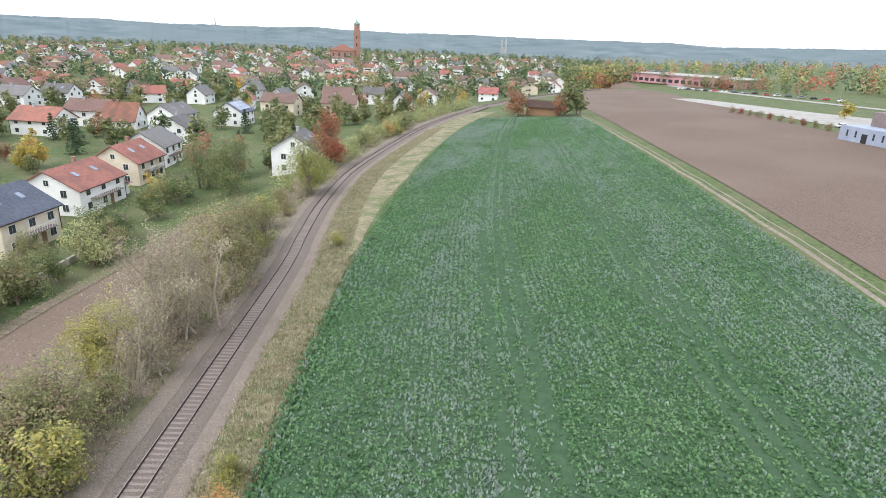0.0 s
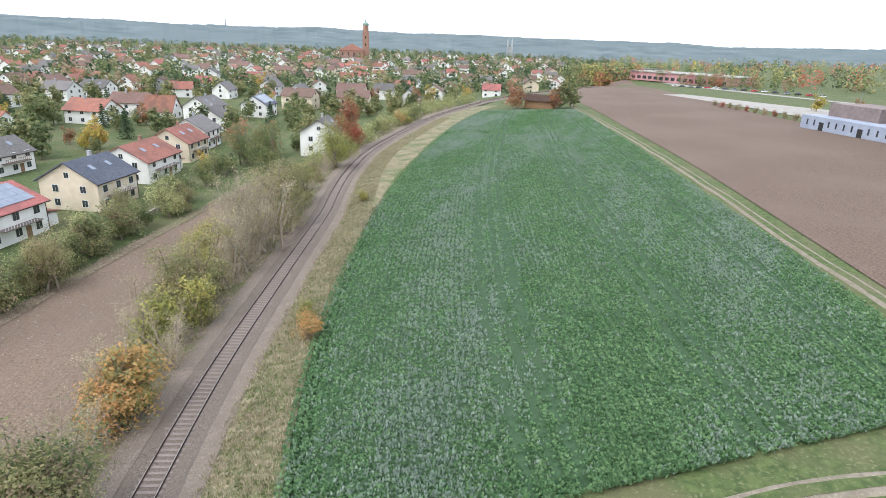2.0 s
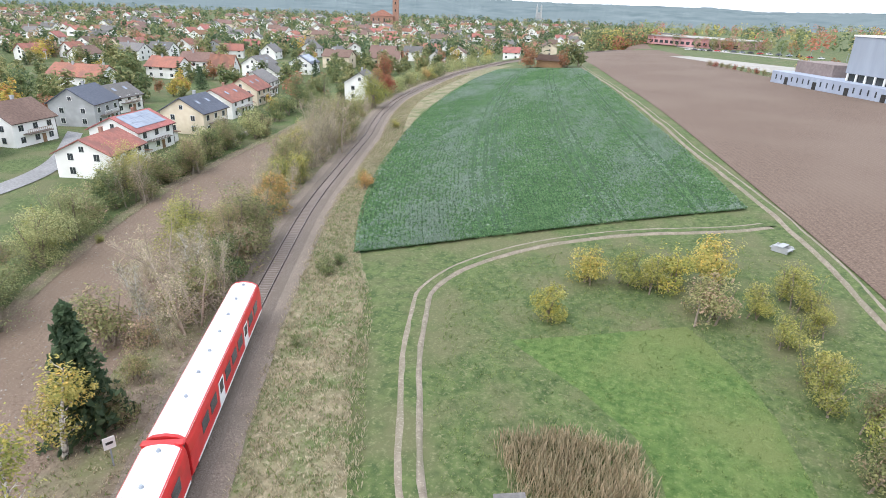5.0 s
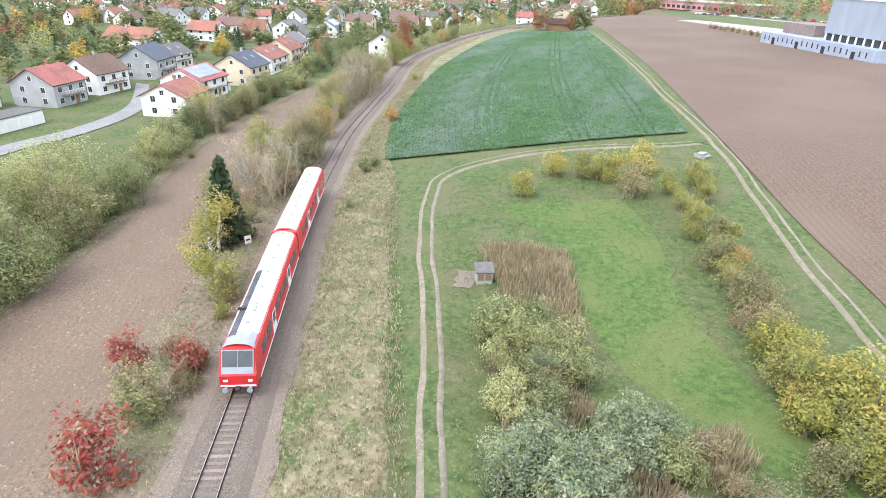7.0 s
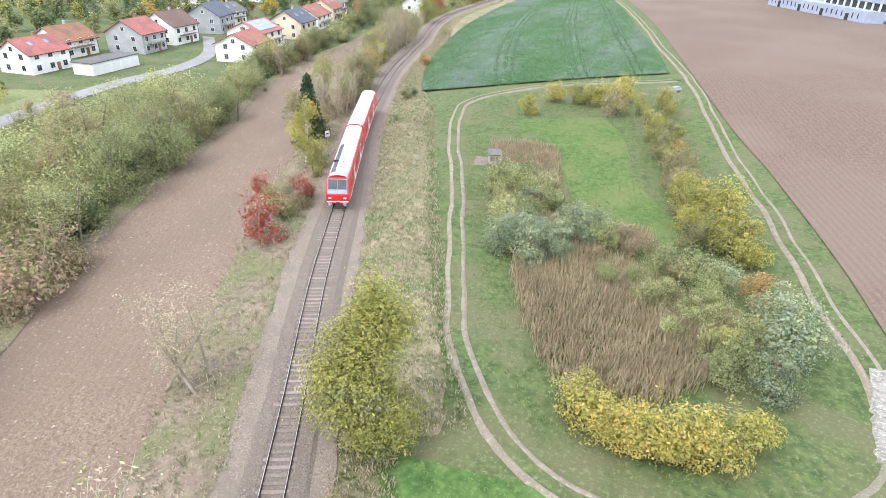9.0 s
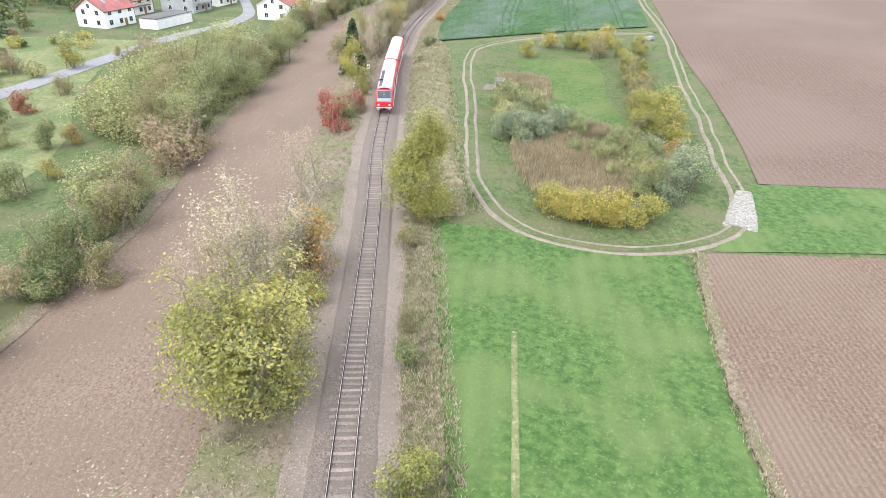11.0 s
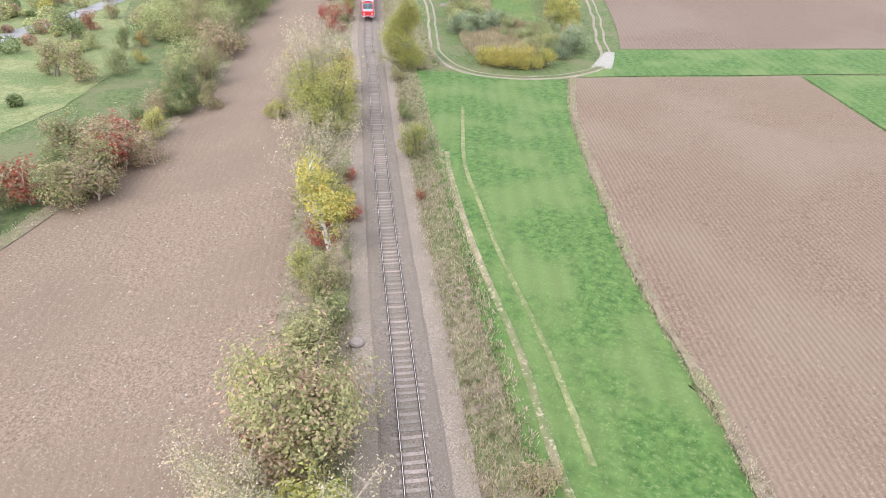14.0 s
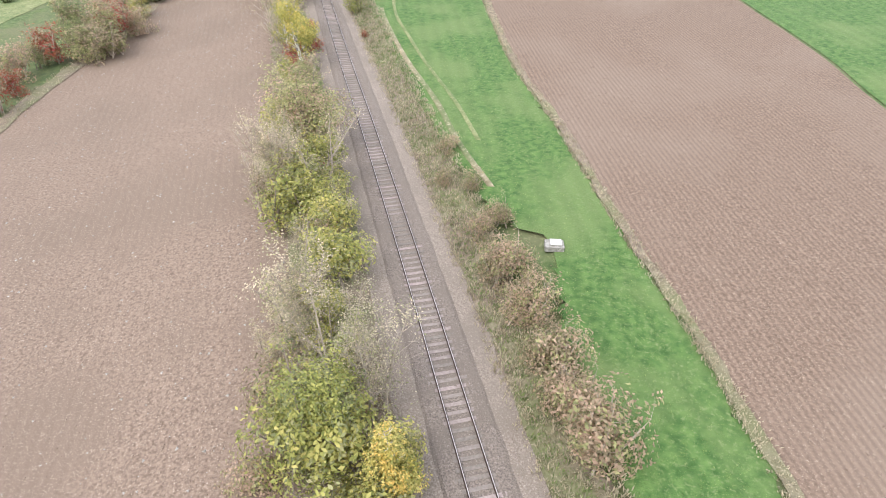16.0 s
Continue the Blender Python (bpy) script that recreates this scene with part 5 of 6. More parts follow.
# ---------------------------------------------------------------- the railcar
def railcar(front, name_front):
    """One car about its middle: x across, y towards its far end, z from the rail."""
    L2 = 11.15
    sec = [(-1.30, 0.75), (-1.425, 0.95), (-1.425, 2.55), (-1.36, 3.25), (-1.20, 3.62), (-0.75, 3.90), (0, 4.0)]
    sec = sec + [(-x, z) for x, z in sec[-2::-1]]
    rows = []
    for y, top, wx in ((-L2, 1.85, 0.93), (-L2 + 0.1, 2.0, 0.97), (-L2 + 0.95, 3.7, 0.985), (-L2 + 1.6, 4.1, 1.0)) if front else ((-L2, 4.1, 0.98), (-L2 + 0.1, 4.1, 1.0)):
        rows.append([(x * wx, y, min(z, top)) for x, z in sec])
    rows += [[(x, y, z) for x, z in sec] for y in (0, L2 - 0.1)] + [[(x * 0.98, L2, z) for x, z in sec]]
    n = len(sec)
    v = [p for row in rows for p in row]
    f = [(a * n + k, a * n + k + 1, (a + 1) * n + k + 1, (a + 1) * n + k) for a in range(len(rows) - 1) for k in range(n - 1)]
    f += [(a * n, (a + 1) * n, (a + 1) * n + n - 1, a * n + n - 1) for a in range(len(rows) - 1)]
    f += [tuple(range(n - 1, -1, -1)), tuple(range((len(rows) - 1) * n, len(rows) * n))]
    body = mesh_ob("car_body", v, f, M["train_red"], None)
    bm = bmesh.new()
    bm.from_mesh(body.data)
    bmesh.ops.recalc_face_normals(bm, faces=bm.faces)
    bm.to_mesh(body.data), bm.free()

    def skin(name, y0, y1, x0, x1, mt, lift, label="", ny=2, nx=13, wob=0.0):
        xs = np.linspace(x0, x1, nx)
        zs = np.interp(np.abs(xs), [0, 0.75, 1.20, 1.36], [4.0, 3.90, 3.62, 3.25]) + lift
        ys = np.linspace(y0, y1, ny)
        vv = [(x, y + (wob * math.sin(7 * x) if a in (0, ny - 1) else 0), z) for a, y in enumerate(ys) for x, z in zip(xs, zs)]
        ff = [(a * nx + k, a * nx + k + 1, (a + 1) * nx + k + 1, (a + 1) * nx + k) for a in range(ny - 1) for k in range(nx - 1)]
        return mesh_ob(name, vv, ff, mt, body, label)

    skin("roof", -L2 + (2.9 if front else 0.25), L2 - 0.3, -1.22, 1.22, M["train_white"], 0.02, "white painted roof")
    if front:
        skin("roof_cap", -L2 + 1.05, -L2 + 2.9, -1.24, 1.24, M["train_grey"], 0.02, "grey roof end above the cab")
        skin("soot_mark", -L2 + 2.3, 2.0, -1.02, -0.42, M["soot"], 0.032, "black exhaust soot on the roof", 8, 6)
        ex = box(bmesh.new(), (-0.75, -L2 + 6.2, 3.98), (0.7, 0.28, 0.22), 0, 0.03)
        part("exhaust", ex, M["black"], body)
        part("horn", box(box(bmesh.new(), (0.25, -L2 + 6.0, 4.1), (0.3, 0.7, 0.12), 0, 0.03), (0.25, -L2 + 6.9, 4.1), (0.22, 0.3, 0.16), 0, 0.03), M["train_grey"], body)
    for k in range(7):
        b = bmesh.new()
        bmesh.ops.create_cone(b, cap_ends=True, segments=10, radius1=0.16, radius2=0.1, depth=0.16, matrix=pose(0.1, -L2 + 4 + k * 2.9, 4.08))
        part("roof_vent", b, M["train_grey"], body)
    for s in (-1, 1):
        part("skirt_stripe", box(bmesh.new(), (s * 1.435, 0.4, 1.0), (0.02, 2 * L2 - 1.4, 0.16)), M["train_white"], body)
        for k in range(9):
            yw = -L2 + 3.3 + k * 2.05
            if k in (2, 6):
                d = part("door", box(bmesh.new(), (s * 1.435, yw, 2.0), (0.03, 1.35, 2.1), 0, 0.008), M["train_white"], body)
                part("door_pane", box(bmesh.new(), (s * 1.455, yw, 2.45), (0.02, 0.85, 0.95)), M["glass"], d)
            else:
                part("window", box(bmesh.new(), (s * 1.425, yw, 2.42), (0.04, 1.5, 0.95), 0, 0.01), M["glass"], body)
    for yb in (-L2 + 3.6, L2 - 3.6):
        b = box(bmesh.new(), (0, yb, 0.55), (2.3, 2.9, 0.35), 0, 0.05)
        for yy in (-1.0, 1.0):
            for s in (-0.75, 0.75):
                bmesh.ops.create_cone(b, cap_ends=True, segments=18, radius1=0.42, radius2=0.42, depth=0.13, matrix=pose(s, yb + yy, 0.42, 0, 90, 0))
        part("bogie", b, M["black"], body)
    part("underframe", box(bmesh.new(), (0, 0, 0.68), (2.2, 12.0, 0.5), 0, 0.06), M["black"], body)
    if front:
        y0 = -L2
        slope = math.degrees(math.atan2(1.7, 0.85))

        def onface(name, cx, t, sx, st, mt, lift=0.02, parent=body, label=""):
            ob = part(name, box(bmesh.new(), (0, 0, 0), (sx, st, 0.04), 0, 0.012), mt, parent, label)
            a = radians(slope)
            ob.matrix_basis = pose(cx, y0 + 0.1 + t * math.cos(a) - lift * math.sin(a), 2.0 + t * math.sin(a) + lift * math.cos(a), slope, 0, 0)
            return ob

        onface("windscreen_frame", 0, 1.05, 2.36, 1.42, M["train_grey"], 0.015, label="grey frame round the windscreen")
        for s in (-0.56, 0.56):
            onface("windscreen", s, 1.1, 1.08, 1.2, M["glass"], 0.03)
        onface("nose_panel", 0, 0.16, 2.36, 0.36, M["train_grey"], 0.02, label="grey panel below the windscreen")
        part("bumper_stripe", box(bmesh.new(), (0, y0 - 0.03, 1.0), (2.6, 0.06, 0.13), 0, 0.01), M["train_white"], body)
        for s in (-0.9, 0.9):
            part("headlight", box(bmesh.new(), (s, y0 - 0.03, 1.45), (0.34, 0.08, 0.2), 0, 0.03), M["white_frame"], body)
            b = bmesh.new()
            bmesh.ops.create_cone(b, cap_ends=True, segments=14, radius1=0.1, radius2=0.1, depth=0.5, matrix=pose(s, y0 - 0.2, 0.9, 90, 0, 0))
            bmesh.ops.create_cone(b, cap_ends=True, segments=16, radius1=0.22, radius2=0.22, depth=0.06, matrix=pose(s, y0 - 0.46, 0.9, 90, 0, 0))
            part("buffer", b, M["train_grey"], body)
        part("coupler", box(bmesh.new(), (0, y0 - 0.2, 0.85), (0.35, 0.5, 0.3), 0, 0.04), M["black"], body)
    return body


def at_track(y):
    k = int(np.abs(LINE[:, 1] - y).argmin())
    return LINE[k], TAN[k]


train = tagged(empty("diesel_railcar_train", *at_track(-7)[0], 0), "red two-car diesel railcar with white sooty roof on the track", "train")
for lo, hi, fr in ((-27.2, -7.5, True), (-7.1, 12.7, False)):
    (pa, _), (pb, _) = at_track(lo), at_track(hi)
    m_ = (pa + pb) / 2
    ang = math.degrees(math.atan2(pb[1] - pa[1], pb[0] - pa[0])) - 90
    car = railcar(fr, "car")
    car.parent = train
    car.matrix_basis = pose(m_[0] - train.location.x, m_[1] - train.location.y, 0, 0, 0, ang)
pj, tj = at_track(-7.3)
bel = part("gangway", box(bmesh.new(), (0, 0, 2.2), (2.3, 0.7, 2.9), 0, 0.08), M["black"], train, "dark rubber gangway bellows")
bel.matrix_basis = pose(pj[0] - train.location.x, pj[1] - train.location.y, 0, 0, 0, math.degrees(math.atan2(tj[1], tj[0])) - 90)
hoop = part("gangway_hoop", box(bmesh.new(), (0, 0, 3.75), (2.6, 0.5, 0.3), 0, 0.1), M["train_red"], train)
hoop.matrix_basis = bel.matrix_basis

# ---------------------------------------------------------------- grey hall and industry beside the big field
hall = tagged(empty("industrial_hall", 67, 211, g1(67, 211) - 0.2, -63), "grey-blue industrial hall with a tall metal-clad block", "hall")
boxpart("base_block", (-4, 0, 2.0), (66, 22, 4.4), M["blue_wall"], hall, "low blue-grey base storey", 0.05)
boxpart("upper_block", (-24, 3, 6.2), (20, 14, 4.2), M["clad_dark"], hall, "brown clad upper block", 0.05)
boxpart("glazing", (12, 3.0, 5.4), (33, 17.5, 2.6), M["glass"], hall, "dark glazed band under the tall block")
boxpart("tall_block", (12, 3, 12.4), (34, 19, 11.5), M["metal_clad"], hall, "tall block clad in grey-blue sheet metal", 0.06)
boxpart("parapet", (12, 3, 18.4), (34.6, 19.6, 0.5), M["white_frame"], hall)
for k in range(9):
    boxpart("pilaster", (-4 + k * 4, -6.2, 5.4), (0.5, 0.5, 2.6), M["white_frame"], hall)
for k in range(20):
    if k % 5 == 2:
        boxpart("door", (-34 + k * 3.1, -11.03, 1.3), (1.9, 0.12, 2.6), M["black"], hall)
    else:
        boxpart("window", (-34 + k * 3.1, -11.03, 2.2), (0.55, 0.1, 1.8), M["glass"], hall)
mall = tagged(empty("shopping_hall", 22, 560, g1(22, 560), -38), "long low hall with a dusky pink facade", "hall")
boxpart("wall", (0, 0, 3), (95, 40, 7), M["pink_wall"], mall)
boxpart("roof", (0, 0, 6.8), (97, 42, 0.7), M["pale_road"], mall, "pale flat roof")
for k in range(16):
    boxpart("window", (-43 + k * 5.7, -20.05, 2.2), (3.6, 0.12, 2.4), M["glass"], mall)
office = tagged(empty("office_building", -14, 600, g1(-14, 600), -38), "white flat-roofed building beside the pale road", "building")
boxpart("wall", (0, 0, 3.5), (24, 14, 8), M["white_plaster"], office)
boxpart("roof", (0, 0, 7.7), (25, 15, 0.5), M["roof_grey"], office)
for k in range(6):
    for zf in (2, 5.2):
        boxpart("window", (-9.5 + k * 3.8, -7.05, zf), (2.2, 0.12, 1.4), M["glass"], office)


def car(x, y, yaw, paint, label):
    root = tagged(empty("car", x, y, g1(x, y) + 0.1, yaw), label, "car", "parked cars")
    b = box(bmesh.new(), (0, 0, 0.62), (4.3, 1.75, 0.62), 0, 0.12)
    part("body", b, M[paint], root)
    c = bmesh.new()
    bmesh.ops.create_cube(c, size=1, matrix=pose(-0.2, 0, 1.15) @ Matrix.Diagonal((2.4, 1.6, 0.55, 1)))
    for v_ in c.verts:
        if v_.co.z > 1.15:
            v_.co.x = -0.2 + (v_.co.x + 0.2) * 0.68
            v_.co.y *= 0.86
    part("cabin", c, M["glass"], root)
    part("roof", box(bmesh.new(), (-0.2, 0, 1.44), (1.6, 1.36, 0.06), 0, 0.02), M[paint], root)
    for sx in (-1.35, 1.35):
        for sy in (-0.85, 0.85):
            w_ = bmesh.new()
            bmesh.ops.create_cone(w_, cap_ends=True, segments=14, radius1=0.32, radius2=0.32, depth=0.2, matrix=pose(sx, sy, 0.32, 90, 0, 0))
            part("wheel", w_, M["black"], root)
    return root


car(50, 272, 20, "white_frame", "white van-like car parked on the gravel lot")
for k in range(16):
    car(8 + 5.2 * k, 498 - 5.6 * k + (k % 3), 40, ("white_frame", "roof_slate", "train_grey", "black", "train_red")[k % 5], "parked car on the verge of the pale road")
for k in range(3):
    car(73 + 2.8 * k, 193 - 4.5 * k, 30, ("black", "white_frame", "roof_slate")[k], "car parked beside the industrial hall")
for k in range(11):
    put_plant(("brown", "red", "olive")[k % 3], 20 + 2.6 * k, 312 - 5.6 * k, 2.6)
for x, y, h, kd in ((60, 305, 7, "far_gold"), (70, 290, 7, "far_rust"), (84, 262, 6, "far_gold"), (92, 250, 7, "far_rust"), (72, 200, 6, "orange"), (68, 208, 6, "green"), (98, 236, 6, "far_gold")):
    put_plant(kd, x, y, h)
for k in range(9):
    lamp = tagged(empty("street_lamp", 0 + 12 * k, 520 - 26 * k, g1(12 * k, 520 - 26 * k)), "slim grey street lamp beside the pale road", "lamp", "street lamps")
    part("pole", box(bmesh.new(), (0, 0, 3.6), (0.12, 0.12, 7.2)), M["train_grey"], lamp)
    part("lamp_head", box(bmesh.new(), (0.4, 0, 7.2), (0.9, 0.25, 0.12)), M["train_grey"], lamp)

# church, far towers
church = tagged(empty("church", -451, 920, -4, 20), "brick church with a tall tower and green cupola", "church")
bm = box(bmesh.new(), (0, 0, 26), (9.5, 9.5, 54))
bmesh.ops.create_cone(bm, cap_ends=True, segments=8, radius1=4.6, radius2=4.2, depth=14, matrix=pose(0, 0, 59))
part("tower", bm, M["brick"], church)
bm = bmesh.new()
bmesh.ops.create_uvsphere(bm, u_segments=12, v_segments=8, radius=4.9, matrix=pose(0, 0, 68) @ Matrix.Diagonal((1, 1, 0.9, 1)))
bmesh.ops.create_cone(bm, cap_ends=True, segments=8, radius1=1.4, radius2=0.2, depth=8, matrix=pose(0, 0, 76))
part("cupola", bm, M["copper"], church, "weathered green copper cupola")
boxpart("nave", (-22, 0, 9), (38, 18, 20), M["brick"], church)
bm = bmesh.new()
bmesh.ops.create_cone(bm, cap_ends=True, segments=4, radius1=14, radius2=1, depth=12, matrix=pose(-22, 0, 24.5) @ Matrix.Diagonal((2.1, 1, 1, 1)) @ pose(0, 0, 0, 0, 0, 45))
part("roof", bm, M["roof_red"], church)
church.scale = (1.0, 1.0, 0.8)
for s in (-1, 1):
    for k in range(4):
        boxpart("window", (-36 + k * 9, s * 9.05, 10), (2, 0.2, 9), M["glass"], church)
    for zt in (30, 44):
        boxpart("window", (0, s * 4.8, zt), (2, 0.2, 5), M["black"], church)
pilgrim = tagged(empty("church", -410, 1777, 6, 10), "pale twin-towered church far off in the town", "church")
for s in (-1, 1):
    bm = box(bmesh.new(), (s * 10, 0, 18), (8, 8, 40))
    bmesh.ops.create_cone(bm, cap_ends=True, segments=8, radius1=4.5, radius2=0.3, depth=12, matrix=pose(s * 10, 0, 44))
    part("tower", bm, M["grey_plaster"], pilgrim)
boxpart("nave", (0, 20, 10), (26, 40, 22), M["grey_plaster"], pilgrim)
pilgrim.scale = (0.6, 0.6, 0.8)
mast = tagged(empty("radio_mast", -1491, 1912, 12), "thin radio mast on the wooded hill", "mast")
boxpart("mast_pole", (0, 0, 22), (2.4, 2.4, 90), M["train_grey"], mast)

# ---------------------------------------------------------------- small things
barn = tagged(empty("field_barn", -54, 281, g1(-54, 281) - 0.1, -4), "weathered wooden barn with a red-brown roof under trees", "barn")
boxpart("wall", (0, 0, 1.7), (13, 8, 3.6), M["wood"], barn, bevel=0.03)
bm = bmesh.new()
q = [bm.verts.new(p) for p in ((-7.2, -4.8, 3.3), (7.2, -4.8, 3.3), (7.2, 0, 5.9), (-7.2, 0, 5.9), (-7.2, 4.8, 3.3), (7.2, 4.8, 3.3))]
bm.faces.new((q[0], q[1], q[2], q[3])), bm.faces.new((q[3], q[2], q[5], q[4]))
bmesh.ops.solidify(bm, geom=bm.faces[:], thickness=0.18)
part("roof", bm, M["roof_brown"], barn)
boxpart("gate", (2, -4.04, 1.5), (3, 0.1, 2.8), M["wood"], barn)
for x, y, h, kd in ((-66, 280, 11, "far_rust"), (-63, 274, 9, "far_rust"), (-45, 278, 12, "far_olive"), (-41, 283, 11, "far_olive"), (-47, 274, 9, "far_rust")):
    put_plant(kd, x, y, h)

hut = tagged(empty("pond_hut", 3.8, -1.4, g1(3.8, -1.4) - 0.05, 28), "small grey hut with a pent roof beside the reeds", "hut")
boxpart("wall", (0, 0, 0.75), (1.7, 1.3, 1.5), M["grey_plaster"], hut, bevel=0.02)
rf = boxpart("roof", (0, 0, 0), (2.0, 1.75, 0.09), M["roof_grey"], hut, "blue-grey panel roof")
rf.matrix_basis = pose(0, 0, 1.68, 14, 0, 0)
for s in (-0.4, 0.4):
    boxpart("shutter", (s, -0.67, 0.85), (0.6, 0.06, 0.7), M["wood"], hut)
tagged(strip("pavement", smooth([(0.6, -0.6), (1.4, -4)]), smooth([(2.8, 0.4), (3.2, -3.4)]), 0.07, M["gravel"], 8, 4, 0.1), "stony patch beside the hut", "stones", kind="structure")

sign = tagged(empty("trackside_sign", -22.4, -7.0, g1(-22.4, -7.0), 62), "white trackside signal board on a short post", "sign")
boxpart("post", (0, 0, 1.1), (0.09, 0.09, 2.4), M["train_grey"], sign)
boxpart("board", (0, -0.06, 2.1), (0.75, 0.04, 0.95), M["white_frame"], sign, bevel=0.01)
boxpart("board_mark", (0, -0.085, 2.1), (0.45, 0.012, 0.2), M["black"], sign)

bench = tagged(empty("park_bench", 23.4, 47.5, g1(23.4, 47.5), 60), "grey bench with table beside the track junction", "bench")
boxpart("seat", (0, -0.9, 0.45), (1.8, 0.4, 0.06), M["grey_plaster"], bench)
boxpart("seat", (0, 0.9, 0.45), (1.8, 0.4, 0.06), M["grey_plaster"], bench)
boxpart("tabletop", (0, 0, 0.75), (1.8, 0.75, 0.06), M["grey_plaster"], bench)
for sx in (-0.7, 0.7):
    boxpart("leg", (sx, 0, 0.35), (0.08, 1.9, 0.7), M["grey_plaster"], bench)

hatch = tagged(empty("shaft_cover", 71.4, -143.1, g1(71.4, -143.1), 12), "pale concrete shaft with a metal lid in the grass", "shaft")
boxpart("shaft_ring", (0, 0, 0.25), (1.5, 1.05, 0.5), M["white_stone"], hatch, bevel=0.04)
boxpart("lid", (0.1, 0.05, 0.58), (0.9, 0.8, 0.06), M["steel"], hatch, "metal lid")
cover = tagged(empty("manhole_cover", 43.3, -122.6, g1(43.3, -122.6)), "round concrete manhole beside the ballast", "manhole")
bm = bmesh.new()
bmesh.ops.create_cone(bm, cap_ends=True, segments=20, radius1=0.6, radius2=0.58, depth=0.5, matrix=pose(0, 0, 0.1))
part("ring", bm, M["concrete"], cover)
bm = bmesh.new()
bmesh.ops.create_cone(bm, cap_ends=True, segments=20, radius1=0.45, radius2=0.44, depth=0.06, matrix=pose(0, 0, 0.38))
part("lid", bm, M["concrete"], cover)

# garden wall and cable trough
wall_line = resample([(-91.9, 85.3), (-96.1, 99.8)], step=2.2)
gw = tagged(empty("garden_wall", *wall_line[0], g1(*wall_line[0])), "low pale stone garden wall above the field", "wall")
for k, (x, y) in enumerate(wall_line):
    b = boxpart("stone_block", (0, 0, 0.45), (2.1, 0.5, 1.2), M["stone"], gw, bevel=0.05)
    b.matrix_basis = pose(x - gw.location.x, y - gw.location.y, 0, 0, 0, 108)
trough = offset(3.35, -176, -62, 2)
tr_z = gz(trough[:, 0], trough[:, 1])
tro = tagged(empty("cable_trough", *trough[0], 0), "pale concrete cable trough along the ballast edge", "cable trough")
lid_me = bpy.data.meshes.new("trough_lid")
bm = box(bmesh.new(), (0, 0, 0), (0.36, 0.97, 0.16), 0, 0.02)
bm.to_mesh(lid_me), bm.free()
lid_me.materials.append(M["concrete"])
for k in range(len(trough) - 1):
    o = new("trough_lid", lid_me)
    o.parent = tro
    d = trough[k + 1] - trough[k]
    o.matrix_basis = pose(trough[k][0] - tro.location.x + r.normal(0, 0.03), trough[k][1] - tro.location.y, tr_z[k] + 0.07, 0, 0, math.degrees(math.atan2(d[1], d[0])) - 90 + r.normal(0, 1.5))

# ---------------------------------------------------------------- ground cover
def inside(p, poly):
    x, y = p[:, 0], p[:, 1]
    c = np.zeros(len(p), bool)
    for (x0, y0), (x1, y1) in zip(poly, poly[1:] + poly[:1]):
        k = ((y0 > y) != (y1 > y)) & (x < (x1 - x0) * (y - y0) / (y1 - y0 + 1e-9) + x0)
        c ^= k
    return c


def blades(name, xy, size, material, leaves=4, upright=0.8, seed=1, label="", cat="", width=0.12, zoff=0.0):
    """Tufts of narrow blades at the given places, one object."""
    r_ = np.random.default_rng(seed)
    n_ = len(xy) * leaves
    b = np.repeat(xy, leaves, 0) + r_.normal(0, size * 0.22, (n_, 2))
    z_ = np.repeat(gz(xy[:, 0], xy[:, 1]), leaves) + zoff
    base = np.column_stack([b, z_])
    az = r_.random(n_) * 6.283
    h_ = size * (0.55 + 0.8 * r_.random(n_))
    tip = base + np.column_stack([np.cos(az) * h_ * (1 - upright), np.sin(az) * h_ * (1 - upright), h_ * upright])
    mid = base * 0.45 + tip * 0.55 + np.column_stack([np.zeros(n_), np.zeros(n_), h_ * 0.08])
    wv = np.column_stack([-np.sin(az), np.cos(az), np.zeros(n_)]) * (size * width)
    v_ = np.stack([base, mid - wv, tip, mid + wv], 1).reshape(-1, 3)
    ob = mesh_ob(name, v_, np.arange(4 * n_).reshape(n_, 4), material)
    return tagged(ob, label, cat, kind="stuff")


r = np.random.default_rng(21)


def ruled(a, b, n_, power=1.0, rows=0):
    """Random places between two lines; a higher power crowds them to the near end."""
    t, w_ = r.random(n_) ** power, r.random(n_)
    if rows:
        w_ = np.clip(np.round(w_ * rows) / rows + r.normal(0, 0.19 / rows, n_), 0, 1)
    a, b = resample(a, count=400), resample(b, count=400)
    k = t * 399
    pa = np.stack([np.interp(k, np.arange(400), a[:, j]) for j in (0, 1)], 1)
    pb = np.stack([np.interp(k, np.arange(400), b[:, j]) for j in (0, 1)], 1)
    return pa * (1 - w_[:, None]) + pb * w_[:, None], t, w_


# catch crop: leafy plants in rows, thinner along the wheel lines, pale flower heads in drifts
p, t, w_ = ruled(cl, cr, 160000, 1.45, 92)
keep = np.ones(len(p), bool)
for line_w in (0.30, 0.335, 0.365, 0.60, 0.63, 0.66, 0.86, 0.89):
    keep &= (np.abs(w_ - line_w) > 0.008) | (r.random(len(p)) < 0.12)
drift = np.array([noise.noise((x * 0.07, y * 0.02, 3)) + 0.5 * noise.noise((x * 0.3, y * 0.1, 9)) for x, y in p])
p = p[keep]
pale = (drift[keep] + r.normal(0, 0.4, len(p))) > 0.36
blades("crop_plants", p[~pale], 0.38, M["crop"], 4, 0.55, 3, "dense green leafy catch crop plants", "crop", 0.30, 0.22)
blades("crop_plants", p[pale], 0.42, M["crop_pale"], 4, 0.66, 4, "greyish flowering catch crop plants in drifts", "crop", 0.2, 0.24)
